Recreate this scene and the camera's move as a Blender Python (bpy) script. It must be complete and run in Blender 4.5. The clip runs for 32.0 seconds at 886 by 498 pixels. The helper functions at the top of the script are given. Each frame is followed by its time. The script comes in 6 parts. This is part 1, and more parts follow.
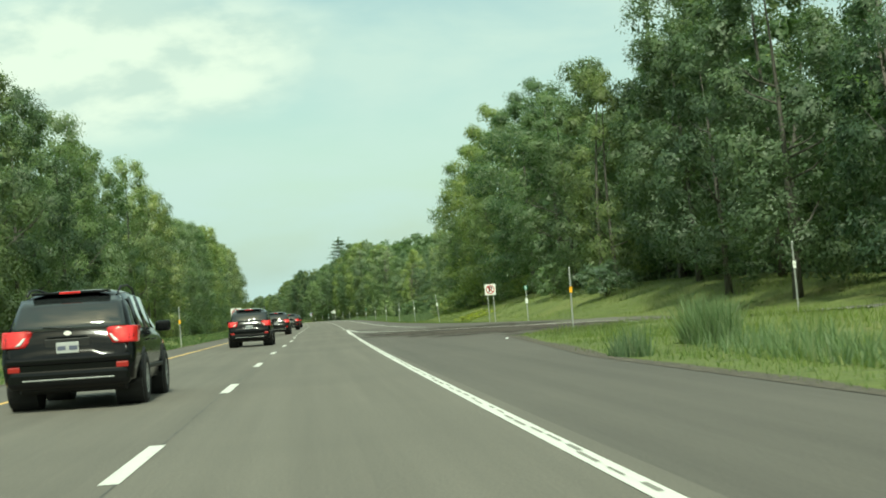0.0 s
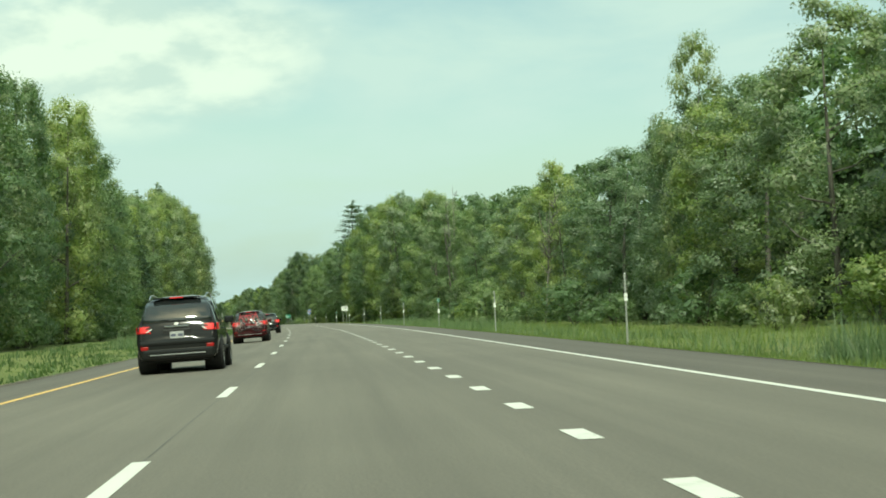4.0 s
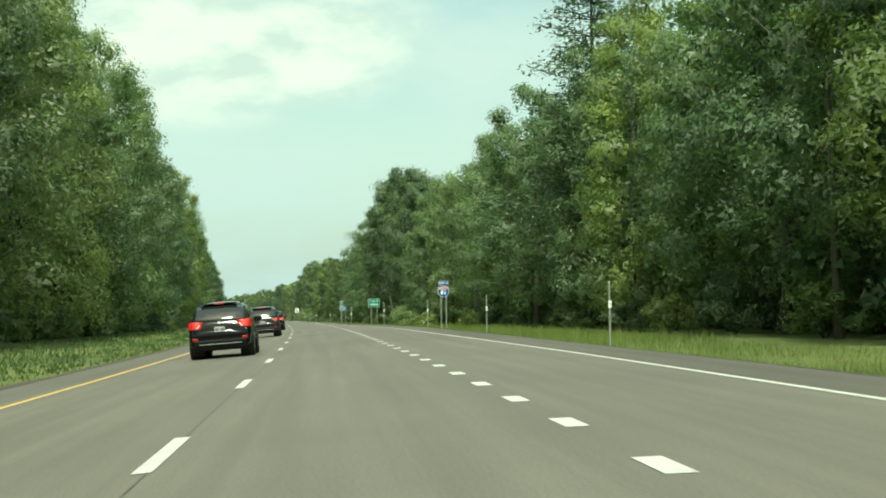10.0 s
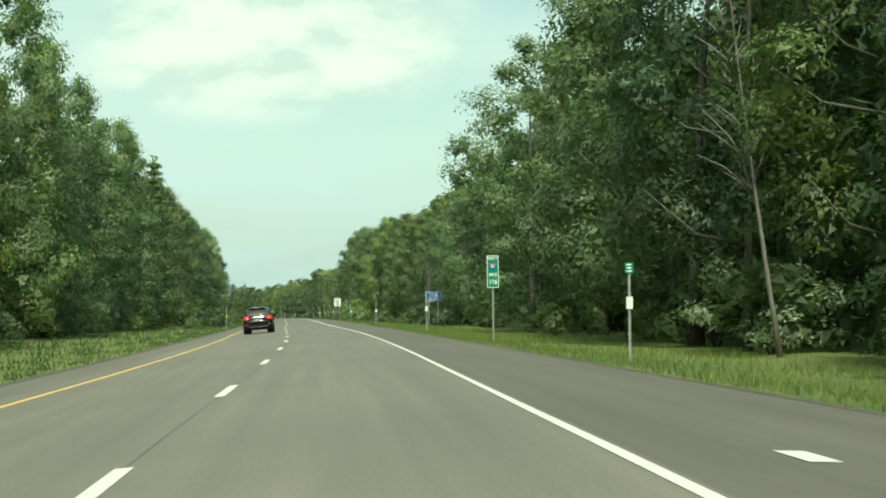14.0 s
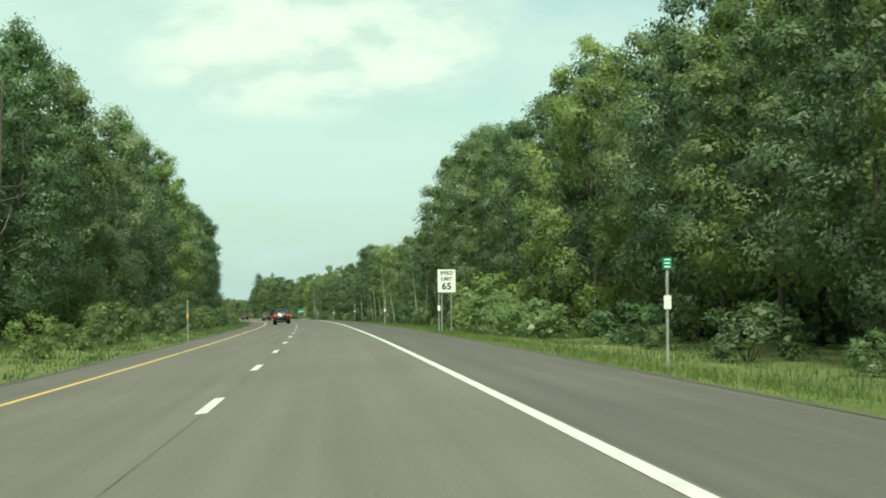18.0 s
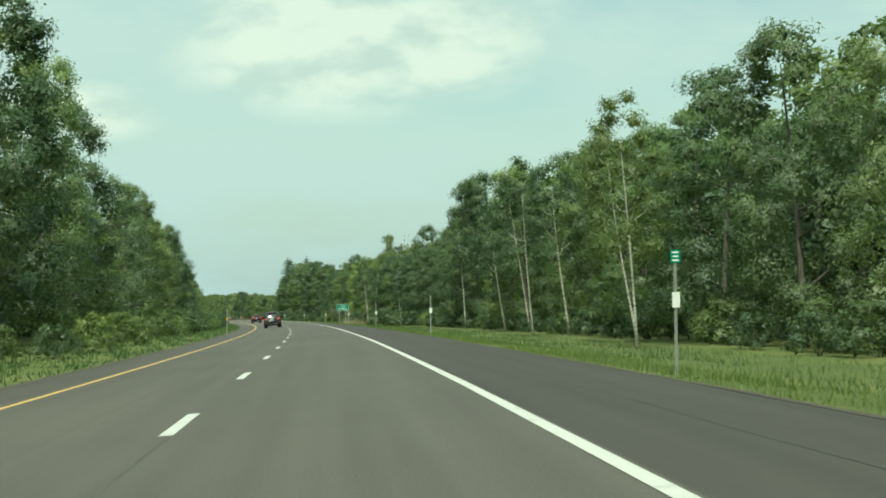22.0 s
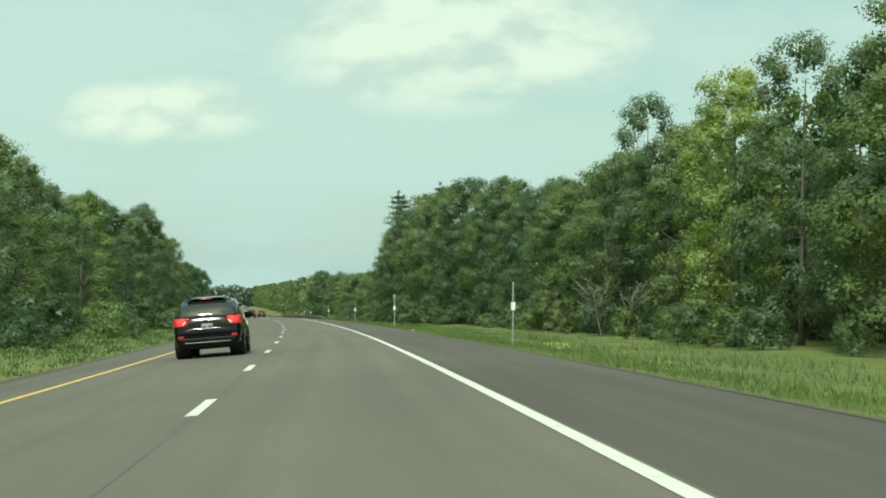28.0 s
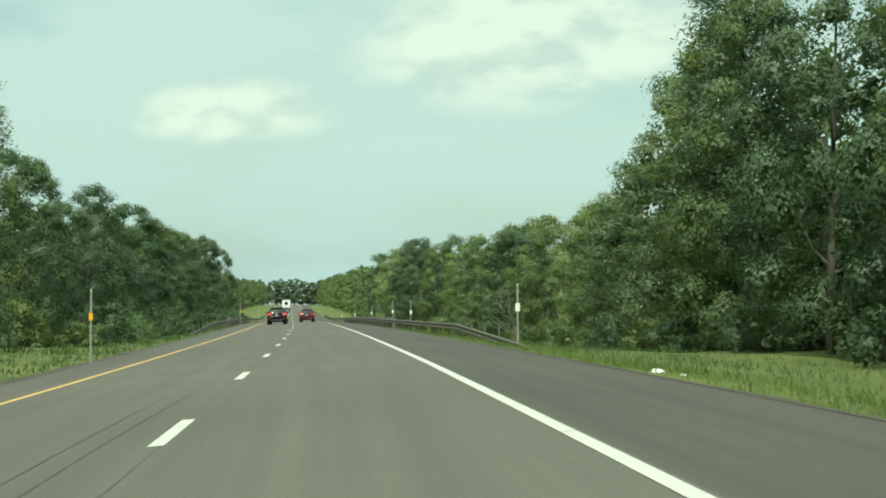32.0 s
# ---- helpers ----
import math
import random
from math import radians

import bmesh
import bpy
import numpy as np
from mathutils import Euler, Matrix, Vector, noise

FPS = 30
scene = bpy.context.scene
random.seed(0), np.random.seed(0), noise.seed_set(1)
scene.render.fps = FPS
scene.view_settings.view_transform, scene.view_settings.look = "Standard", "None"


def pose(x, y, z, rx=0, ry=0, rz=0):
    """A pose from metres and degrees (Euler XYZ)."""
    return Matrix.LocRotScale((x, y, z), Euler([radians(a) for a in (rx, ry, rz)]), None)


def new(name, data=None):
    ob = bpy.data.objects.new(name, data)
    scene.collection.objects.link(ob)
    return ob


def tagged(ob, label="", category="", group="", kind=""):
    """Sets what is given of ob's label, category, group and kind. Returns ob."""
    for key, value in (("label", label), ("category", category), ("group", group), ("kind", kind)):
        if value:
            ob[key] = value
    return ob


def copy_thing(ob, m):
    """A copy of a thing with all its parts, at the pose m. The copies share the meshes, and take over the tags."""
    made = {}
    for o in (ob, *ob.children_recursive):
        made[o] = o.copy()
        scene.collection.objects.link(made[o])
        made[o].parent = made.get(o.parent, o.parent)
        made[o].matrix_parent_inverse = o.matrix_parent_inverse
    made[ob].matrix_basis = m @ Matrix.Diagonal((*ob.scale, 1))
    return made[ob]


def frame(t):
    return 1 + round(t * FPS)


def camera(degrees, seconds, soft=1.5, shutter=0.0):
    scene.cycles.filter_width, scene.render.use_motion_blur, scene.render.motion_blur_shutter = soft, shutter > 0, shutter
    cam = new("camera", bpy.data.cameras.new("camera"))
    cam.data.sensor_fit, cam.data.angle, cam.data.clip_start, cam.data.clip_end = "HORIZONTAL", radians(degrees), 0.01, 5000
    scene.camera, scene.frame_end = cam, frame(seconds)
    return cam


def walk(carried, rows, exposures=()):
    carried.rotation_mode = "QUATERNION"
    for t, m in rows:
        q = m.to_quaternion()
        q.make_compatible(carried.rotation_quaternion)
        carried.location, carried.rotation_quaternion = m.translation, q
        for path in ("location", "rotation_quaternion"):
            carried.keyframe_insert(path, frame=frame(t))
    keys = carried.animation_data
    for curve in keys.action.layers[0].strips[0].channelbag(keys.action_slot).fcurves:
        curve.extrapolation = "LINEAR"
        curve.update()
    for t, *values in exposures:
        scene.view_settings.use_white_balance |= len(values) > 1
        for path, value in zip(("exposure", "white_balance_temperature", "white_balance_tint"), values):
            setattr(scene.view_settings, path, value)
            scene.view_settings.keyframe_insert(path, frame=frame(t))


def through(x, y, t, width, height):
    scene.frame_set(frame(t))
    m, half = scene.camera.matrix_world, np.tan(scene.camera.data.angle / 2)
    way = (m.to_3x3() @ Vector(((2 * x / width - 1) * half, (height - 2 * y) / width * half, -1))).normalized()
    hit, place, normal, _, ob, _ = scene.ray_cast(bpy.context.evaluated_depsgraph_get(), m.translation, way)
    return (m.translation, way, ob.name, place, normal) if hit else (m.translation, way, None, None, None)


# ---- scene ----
cam = camera(35.5, 32.0, soft=1.8, shutter=0.05)
# seconds, x, y, z, yaw, pitch, roll of the car's camera along the right lane
PATH = [
    (0.0, 0.00, 0.00, 0.000, -5.676, 2.725, 4.833),
    (0.5, 0.03, 19.38, 0.094, -5.602, 2.696, 4.905),
    (1.0, 0.13, 38.77, 0.190, -5.462, 2.690, 4.873),
    (1.5, 0.31, 58.18, 0.290, -5.431, 2.726, 4.633),
    (2.0, 0.55, 77.60, 0.393, -5.439, 2.742, 4.111),
    (2.5, 0.82, 97.03, 0.500, -5.558, 2.729, 3.497),
    (3.0, 1.08, 116.47, 0.611, -5.719, 2.817, 3.334),
    (3.5, 1.32, 135.92, 0.724, -5.691, 2.869, 3.277),
    (4.0, 1.52, 155.39, 0.838, -5.609, 2.882, 2.812),
    (4.5, 1.68, 174.87, 0.952, -5.496, 2.892, 2.350),
    (5.0, 1.79, 194.36, 1.066, -5.345, 2.903, 1.887),
    (5.5, 1.82, 213.86, 1.178, -5.163, 2.914, 1.405),
    (6.0, 1.78, 233.37, 1.288, -4.905, 2.921, 0.951),
    (6.5, 1.64, 252.89, 1.394, -4.589, 2.906, 0.664),
    (7.0, 1.40, 272.42, 1.497, -4.329, 2.893, 0.792),
    (7.5, 1.05, 291.97, 1.597, -4.079, 2.847, 1.000),
    (8.0, 0.60, 311.52, 1.691, -3.597, 2.809, 1.020),
    (8.5, 0.05, 331.08, 1.780, -3.052, 2.789, 0.904),
    (9.0, -0.58, 350.65, 1.862, -2.727, 2.747, 1.043),
    (9.5, -1.28, 370.23, 1.937, -2.475, 2.758, 1.279),
    (10.0, -2.05, 389.81, 2.003, -2.248, 2.753, 1.169),
    (10.5, -2.92, 409.41, 2.061, -2.031, 2.770, 1.300),
    (11.0, -3.88, 429.01, 2.110, -1.856, 2.737, 1.433),
    (11.5, -4.93, 448.61, 2.152, -1.696, 2.696, 1.524),
    (12.0, -6.09, 468.23, 2.187, -1.490, 2.658, 1.370),
    (12.5, -7.34, 487.84, 2.217, -1.218, 2.617, 1.278),
    (13.0, -8.71, 507.47, 2.244, -0.902, 2.617, 1.242),
    (13.5, -10.18, 527.09, 2.268, -0.574, 2.619, 1.306),
    (14.0, -11.75, 546.70, 2.289, -0.441, 2.622, 0.813),
    (14.5, -13.41, 566.30, 2.309, -0.337, 2.528, 0.646),
    (15.0, -15.00, 585.90, 2.327, -0.165, 2.563, 0.581),
    (15.5, -16.69, 605.49, 2.344, -0.011, 2.603, 0.522),
    (16.0, -18.65, 625.08, 2.359, 0.117, 2.642, 0.463),
    (16.5, -20.75, 644.66, 2.373, 0.214, 2.680, 0.402),
    (17.0, -22.70, 664.24, 2.386, 0.623, 2.640, 0.358),
    (17.5, -24.69, 683.81, 2.400, 0.980, 2.628, 0.383),
    (18.0, -26.71, 703.38, 2.413, 1.270, 2.597, 0.330),
    (18.5, -28.77, 722.95, 2.426, 1.480, 2.595, 0.308),
    (19.0, -30.90, 742.51, 2.439, 1.664, 2.583, 0.237),
    (19.5, -33.09, 762.06, 2.449, 1.774, 2.594, 0.358),
    (20.0, -35.35, 781.61, 2.456, 1.903, 2.605, 0.365),
    (20.5, -37.70, 801.14, 2.457, 2.147, 2.605, 0.534),
    (21.0, -40.14, 820.66, 2.449, 2.512, 2.556, 0.572),
    (21.5, -42.68, 840.17, 2.430, 2.881, 2.520, 0.624),
    (22.0, -45.33, 859.67, 2.399, 3.221, 2.512, 0.679),
    (22.5, -48.07, 879.15, 2.356, 3.534, 2.464, 0.796),
    (23.0, -50.92, 898.62, 2.300, 3.771, 2.413, 0.505),
    (23.5, -53.87, 918.07, 2.235, 4.031, 2.409, 0.429),
    (24.0, -56.92, 937.51, 2.163, 4.334, 2.362, 0.411),
    (24.5, -60.08, 956.93, 2.086, 4.735, 2.280, 0.459),
    (25.0, -63.35, 976.33, 2.009, 5.078, 2.223, 0.549),
    (25.5, -66.74, 995.71, 1.934, 5.500, 2.153, 0.820),
    (26.0, -70.24, 1015.07, 1.861, 5.834, 2.109, 1.033),
    (26.5, -73.88, 1034.41, 1.793, 6.225, 2.037, 0.982),
    (27.0, -77.67, 1053.72, 1.728, 6.655, 2.151, 0.709),
    (27.5, -81.60, 1072.99, 1.667, 7.093, 2.268, 0.440),
    (28.0, -85.68, 1092.24, 1.609, 7.519, 2.386, 0.170),
    (28.5, -89.90, 1111.46, 1.551, 7.923, 2.503, -0.099),
    (29.0, -94.26, 1130.64, 1.492, 8.126, 2.495, -0.071),
    (29.5, -98.76, 1149.80, 1.431, 8.424, 2.441, -0.105),
    (30.0, -103.39, 1168.92, 1.369, 8.944, 2.392, 0.041),
    (30.5, -108.15, 1188.01, 1.304, 9.364, 2.367, 0.189),
    (31.0, -113.02, 1207.07, 1.238, 9.678, 2.341, 0.274),
    (31.5, -118.01, 1226.10, 1.169, 10.003, 2.340, 0.316),
    (32.0, -123.11, 1245.11, 1.099, 10.439, 2.361, 0.179),
]
EYE = 1.06  # camera over the lane
walk(cam, [(t, pose(x, y, z + EYE, 90 + p, r, w)) for t, x, y, z, w, p, r in PATH], [(t, e, k, -11.5) for t, e, k in ((0, .03, 6540), (3, .03, 6510), (6, .08, 6540), (9, .15, 6590), (14, .15, 6570), (18, .12, 6510), (20, .0, 6440), (23, -.10, 6310), (26, -.12, 6360), (29, -.05, 6460), (32, -.05, 6420))])

# ---------------------------------------------------------------- light
SUN_ELEV, SUN_AZ = 54.0, 181.0   # high and behind, through thin cloud
world = bpy.data.worlds.new("sky_world")
scene.world = world
world.use_nodes = True
wn, wl = world.node_tree.nodes, world.node_tree.links
wn.clear()


def wnode(kind, **kw):
    n = wn.new(kind)
    for k, v in kw.items():
        n.inputs[k].default_value = v
    return n


sky = wn.new("ShaderNodeTexSky")
sky.sky_type = "NISHITA"
sky.sun_disc = False
sky.sun_elevation = radians(SUN_ELEV)
sky.sun_rotation = radians(SUN_AZ)
sky.dust_density = 3.0
gain = wn.new("ShaderNodeMixRGB")
gain.blend_type = "MULTIPLY"
gain.inputs[0].default_value = 1.0
gain.inputs[2].default_value = (0.20, 0.192, 0.148, 1)
wl.new(sky.outputs[0], gain.inputs[1])
coord = wn.new("ShaderNodeTexCoord")
sep = wn.new("ShaderNodeSeparateXYZ")
wl.new(coord.outputs["Generated"], sep.inputs[0])
# thin veils of high cloud
squash = wn.new("ShaderNodeMapping")
squash.inputs["Scale"].default_value = (1.0, 1.0, 3.2)
squash.inputs["Location"].default_value = (0.35, 0.1, 0.42)
wl.new(coord.outputs["Generated"], squash.inputs[0])
n1 = wnode("ShaderNodeTexNoise", Scale=4.6, Detail=8.0, Roughness=0.54, Distortion=0.2)
wl.new(squash.outputs[0], n1.inputs["Vector"])
cover = wn.new("ShaderNodeValToRGB")
cover.color_ramp.elements[0].position, cover.color_ramp.elements[0].color = 0.40, (0.24, 0.24, 0.24, 1)
cover.color_ramp.elements[1].position, cover.color_ramp.elements[1].color = 0.61, (1, 1, 1, 1)
wl.new(n1.outputs[0], cover.inputs[0])
veil = wn.new("ShaderNodeMixRGB")
veil.inputs[2].default_value = (0.625, 0.75, 0.73, 1)
wl.new(cover.outputs[0], veil.inputs[0])
wl.new(gain.outputs[0], veil.inputs[1])


def wmath(op, a, b=None):
    n = wn.new("ShaderNodeMath")
    n.operation = op
    for k, v in enumerate((a, b)):
        if v is None:
            continue
        if isinstance(v, (int, float)):
            n.inputs[k].default_value = v
        else:
            wl.new(v, n.inputs[k])
    return n.outputs[0]


def wrange(v, lo, hi, a=0.0, b=1.0):
    n = wn.new("ShaderNodeMapRange")
    n.interpolation_type = "SMOOTHSTEP"
    for k, q in (("From Min", lo), ("From Max", hi), ("To Min", a), ("To Max", b)):
        n.inputs[k].default_value = q
    wl.new(v, n.inputs[0])
    return n.outputs[0]


# heaped clouds low over the road's end: tangents of bearing and height, half-length, half-depth
ahead = wmath("MAXIMUM", sep.outputs[1], 0.05)
bear = wmath("DIVIDE", wmath("MULTIPLY", sep.outputs[0], -1.0), ahead)
lift = wmath("DIVIDE", sep.outputs[2], ahead)


def billow(dv):
    at = wn.new("ShaderNodeCombineXYZ")
    wl.new(bear, at.inputs[0])
    wl.new(wmath("MULTIPLY", wmath("ADD", lift, dv), 1.9), at.inputs[1])
    n = wnode("ShaderNodeTexNoise", Scale=8.5, Detail=7.0, Roughness=0.52, Distortion=0.1)
    wl.new(at.outputs[0], n.inputs["Vector"])
    return n.outputs[0]


lump, above = billow(0.0), billow(0.016)
heap = None
for u0, v0, a, b in ((0.115, 0.2, 0.15, 0.06), (0.345, 0.148, 0.085, 0.027)):
    du = wmath("DIVIDE", wmath("SUBTRACT", bear, u0), a)
    dv = wmath("DIVIDE", wmath("SUBTRACT", lift, v0), b)
    e = wmath("SUBTRACT", 1.0, wmath("ADD", wmath("MULTIPLY", du, du), wmath("MULTIPLY", dv, dv)))
    heap = e if heap is None else wmath("MAXIMUM", heap, e)
body_of_cloud = wrange(wmath("ADD", wmath("MULTIPLY", wmath("MAXIMUM", heap, -1.2), 1.15), wmath("MULTIPLY", wmath("SUBTRACT", lump, 0.5), 1.7)), -0.3, 0.95, 0.0, 0.92)
relief = wmath("ADD", wmath("MULTIPLY", wmath("SUBTRACT", lump, above), 3.4), wmath("MULTIPLY", wmath("SUBTRACT", lump, 0.42), 1.3))
tone = wn.new("ShaderNodeMixRGB")
tone.inputs[1].default_value, tone.inputs[2].default_value = (0.65, 0.745, 0.70, 1), (0.87, 0.92, 0.82, 1)
wl.new(wrange(relief, -0.3, 0.4), tone.inputs[0])
mixed = wn.new("ShaderNodeMixRGB")
wl.new(body_of_cloud, mixed.inputs[0])
wl.new(veil.outputs[0], mixed.inputs[1])
wl.new(tone.outputs[0], mixed.inputs[2])
# haze pales the sky towards the horizon
hz = wn.new("ShaderNodeMapRange")
hz.inputs["From Min"].default_value, hz.inputs["From Max"].default_value = 0.0, 0.12
hz.inputs["To Min"].default_value, hz.inputs["To Max"].default_value = 0.85, 0.0
wl.new(sep.outputs[2], hz.inputs[0])
hazy = wn.new("ShaderNodeMixRGB")
hazy.inputs[2].default_value = (0.54, 0.675, 0.69, 1)
wl.new(hz.outputs[0], hazy.inputs[0])
wl.new(mixed.outputs[0], hazy.inputs[1])
bg = wn.new("ShaderNodeBackground")
bg.inputs[1].default_value = 1.06
wl.new(hazy.outputs[0], bg.inputs[0])
wo = wn.new("ShaderNodeOutputWorld")
wl.new(bg.outputs[0], wo.inputs[0])

sun_data = bpy.data.lights.new("sun", "SUN")
sun_data.energy, sun_data.angle, sun_data.color = 3.9, radians(6), (1.0, 0.96, 0.86)
sun = new("sun", sun_data)
sun.rotation_euler = (radians(90 - SUN_ELEV), 0, radians(180 - SUN_AZ))

# ---------------------------------------------------------------- the road's line
HEAD = np.array([0, -.42, -.78, -.74, -.52, -.16, .33, .97, 1.58, 2.03, 2.52, 3.08, 3.68, 4.31, 4.86, 5.3, 5.62, 5.8, 6.07,
                 6.45, 6.93, 7.53, 8.13, 8.74, 9.39, 10.08, 10.87, 11.76, 12.63, 13.46, 14.22, 14.9, 15.5, 16.0, 16.4, 16.6, 16.7])
RISE_S = [-400, 0, 80, 160, 240, 320, 400, 480, 560, 640, 720, 800, 880, 960, 1040, 1120, 1200, 1280, 1400, 1500, 1600, 1900, 2300, 5000]
RISE_Z = [0, 0, .41, .87, 1.32, 1.73, 2.03, 2.21, 2.3, 2.37, 2.42, 2.46, 2.36, 2.09, 1.79, 1.54, 1.29, 1.01, .45, -.4, .2, 3.0, 3.6, 0]
STEP = 2.0
LINE_S = np.arange(-600, 4400 + STEP, STEP)
_a = np.radians(np.interp(LINE_S, np.arange(len(HEAD)) * 40.0, HEAD))
_x, _y = np.cumsum(-np.sin(_a) * STEP), np.cumsum(np.cos(_a) * STEP)
_k = int(600 / STEP)
LINE_X, LINE_Y, LINE_A = _x - _x[_k], _y - _y[_k], _a


def bank(s):
    """Tangent of the road's cross fall, up to the right."""
    return np.tan(np.radians(np.interp(s, [0, 125, 235, 352, 510, 745, 902, 1280, 1420], [-1.3, -.7, 2.7, 3.1, 3.9, 4.2, 4.0, 4.2, 1.0])))


def xy(s, d):
    """Plan position s metres along and d to the right of the camera's lane line."""
    a = np.interp(s, LINE_S, LINE_A)
    return np.interp(s, LINE_S, LINE_X) + d * np.cos(a), np.interp(s, LINE_S, LINE_Y) + d * np.sin(a)


def base(s):
    return np.interp(s, RISE_S, RISE_Z)


CENTRE, EDGE, YELLOW, LEFT = -1.45, 2.0, -5.05, -7.0   # lane line, right line, left line, left pavement edge


def drift(s):
    """How far the painted lines swing right where the merging lane has ended."""
    return np.interp(s, [552, 562, 570, 580, 592, 606, 622, 640, 656], [0, 0.1, 0.22, 0.38, 0.5, 0.54, 0.42, 0.16, 0])


def edge_line(s):
    return drift(s) + np.interp(s, [0, 46, 100, 555, 650, 675, 713, 752, 791, 831, 910, 988, 1027, 1145, 1224, 1264, 1500],
                     [1.81, 1.93, 2.02, 1.93, 1.79, 1.80, 1.85, 1.86, 1.78, 1.76, 1.85, 1.74, 1.75, 1.93, 1.80, 1.87, 2.0])


def right_edge(s):
    """Right limit of the asphalt."""
    return np.interp(s, [-100, 25, 45, 50, 54, 58, 62, 66, 76, 88, 99, 120, 140, 440, 500, 545, 600], [5.0, 5.1, 6.4, 8.5, 12, 14.5, 14, 12.6, 11.2, 9.6, 8.6, 7.8, 7.3, 7.2, 6.9, 5.6, 5.3])


def slow_line(s):
    """Right white line along the merging lane and after it."""
    return np.interp(s, [83, 91, 110, 140, 240, 420, 470, 490, 515, 530, 548], [6.7, 5.9, 5.4, 5.1, 5.45, 5.45, 5.0, 4.6, 3.4, 2.6, EDGE])


def lane_limit(s):
    """Where the lane's asphalt meets the shoulder's."""
    return np.where(s < 100, EDGE + 0.1, np.where(s < 548, slow_line(s), edge_line(s)) + 0.1)


def cross(s, d):
    """Surface height across the road and its verges."""
    s, d = np.broadcast_arrays(np.asarray(s, float), np.asarray(d, float))
    t = bank(s)
    re = right_edge(s)
    fall = np.interp(s, [100, 480, 560], [0.0, 0.0, -0.04])
    lane = np.clip(d, LEFT, EDGE) * t
    shoulder = np.clip(d - EDGE, 0, re - EDGE) * fall
    out = np.clip(d - re, 0, None)
    # verge: a short ditch slope, and the grassy knoll behind the ramp
    drop = np.interp(s, [0, 27, 44, 60, 200, 500, 548, 1500], [.2, .0, .0, .3, .42, .5, .26, .26])
    right = -drop * np.clip(out / 2.6, 0, 1) ** 0.8 - 0.055 * np.clip(out - 2.6, 0, 5) * np.interp(s, [200, 520, 600], [0, 0, 1])
    hill = np.interp(s, [20, 60, 85, 130, 170, 210], [0.5, 1.2, 2.0, 2.1, 1.0, 0])
    foot = np.interp(s, [40, 66, 85, 110], [20.5, 16.0, 13.6, 11.2])
    u = np.clip((d - foot) / 10.0, 0, 1)
    right = right + hill * u * u * (3 - 2 * u)
    # banks fall away towards the bridge
    sink = np.interp(s, [1310, 1360, 1520, 1620], [0, 1, 1, 0])
    right = right - 2.2 * np.clip((out - 1.6) / 6.0, 0, 1) * sink
    # the woods climb a low rise
    right = right + 0.16 * np.clip(d - 34, 0, 70) * np.interp(s, [380, 520, 1080, 1300], [0, 1, 1, 0])
    lo = np.clip(LEFT - d, 0, None)
    left = 0.03 * np.clip(lo, 0, 8) - 0.12 * np.clip(lo / 1.5, 0, 1) - 1.6 * np.clip((lo - 1.2) / 6.0, 0, 1) * sink
    return base(s) + lane + shoulder + right + left


def place(s, d, dz=0.0, turn=0.0):
    """A standing pose at (s, d) on the surface, facing along the road."""
    x, y = xy(s, d)
    return Matrix.Translation((float(x), float(y), float(cross(s, d)) + dz)) @ Matrix.Rotation(float(np.interp(s, LINE_S, LINE_A)) + radians(turn), 4, "Z")

# ---------------------------------------------------------------- materials


def material(name):
    m = bpy.data.materials.new(name)
    m.use_nodes = True
    nt = m.node_tree
    nt.nodes.clear()
    out = nt.nodes.new("ShaderNodeOutputMaterial")
    return m, nt, out


def put(nt, kind, **kw):
    n = nt.nodes.new(kind)
    for k, v in kw.items():
        n.inputs[k.replace("_", " ")].default_value = v
    return n


def ramp(nt, fac, stops):
    r = nt.nodes.new("ShaderNodeValToRGB")
    e = r.color_ramp.elements
    while len(e) < len(stops):
        e.new(0.5)
    for el, (p, c) in zip(e, stops):
        el.position, el.color = p, (*c, 1)
    nt.links.new(fac, r.inputs[0])
    return r.outputs[0]


def noise_at(nt, scale, detail=6.0, rough=0.55, coords="Object", stretch=None):
    tc = nt.nodes.new("ShaderNodeTexCoord")
    src = tc.outputs[coords]
    if stretch:
        mp = nt.nodes.new("ShaderNodeMapping")
        mp.inputs["Scale"].default_value = stretch
        nt.links.new(src, mp.inputs[0])
        src = mp.outputs[0]
    n = put(nt, "ShaderNodeTexNoise", Scale=scale, Detail=detail, Roughness=rough)
    nt.links.new(src, n.inputs["Vector"])
    return n.outputs[0]


def blend(nt, fac, a, b, mode="MIX"):
    m = nt.nodes.new("ShaderNodeMixRGB")
    m.blend_type = mode
    for i, v in enumerate((fac, a, b)):
        if isinstance(v, (int, float)):
            m.inputs[i].default_value = v
        elif isinstance(v, tuple):
            m.inputs[i].default_value = (*v, 1)
        else:
            nt.links.new(v, m.inputs[i])
    return m.outputs[0]


def bump(nt, height, strength, dist=0.02):
    b = put(nt, "ShaderNodeBump", Strength=strength, Distance=dist)
    nt.links.new(height, b.inputs["Height"])
    return b.outputs[0]


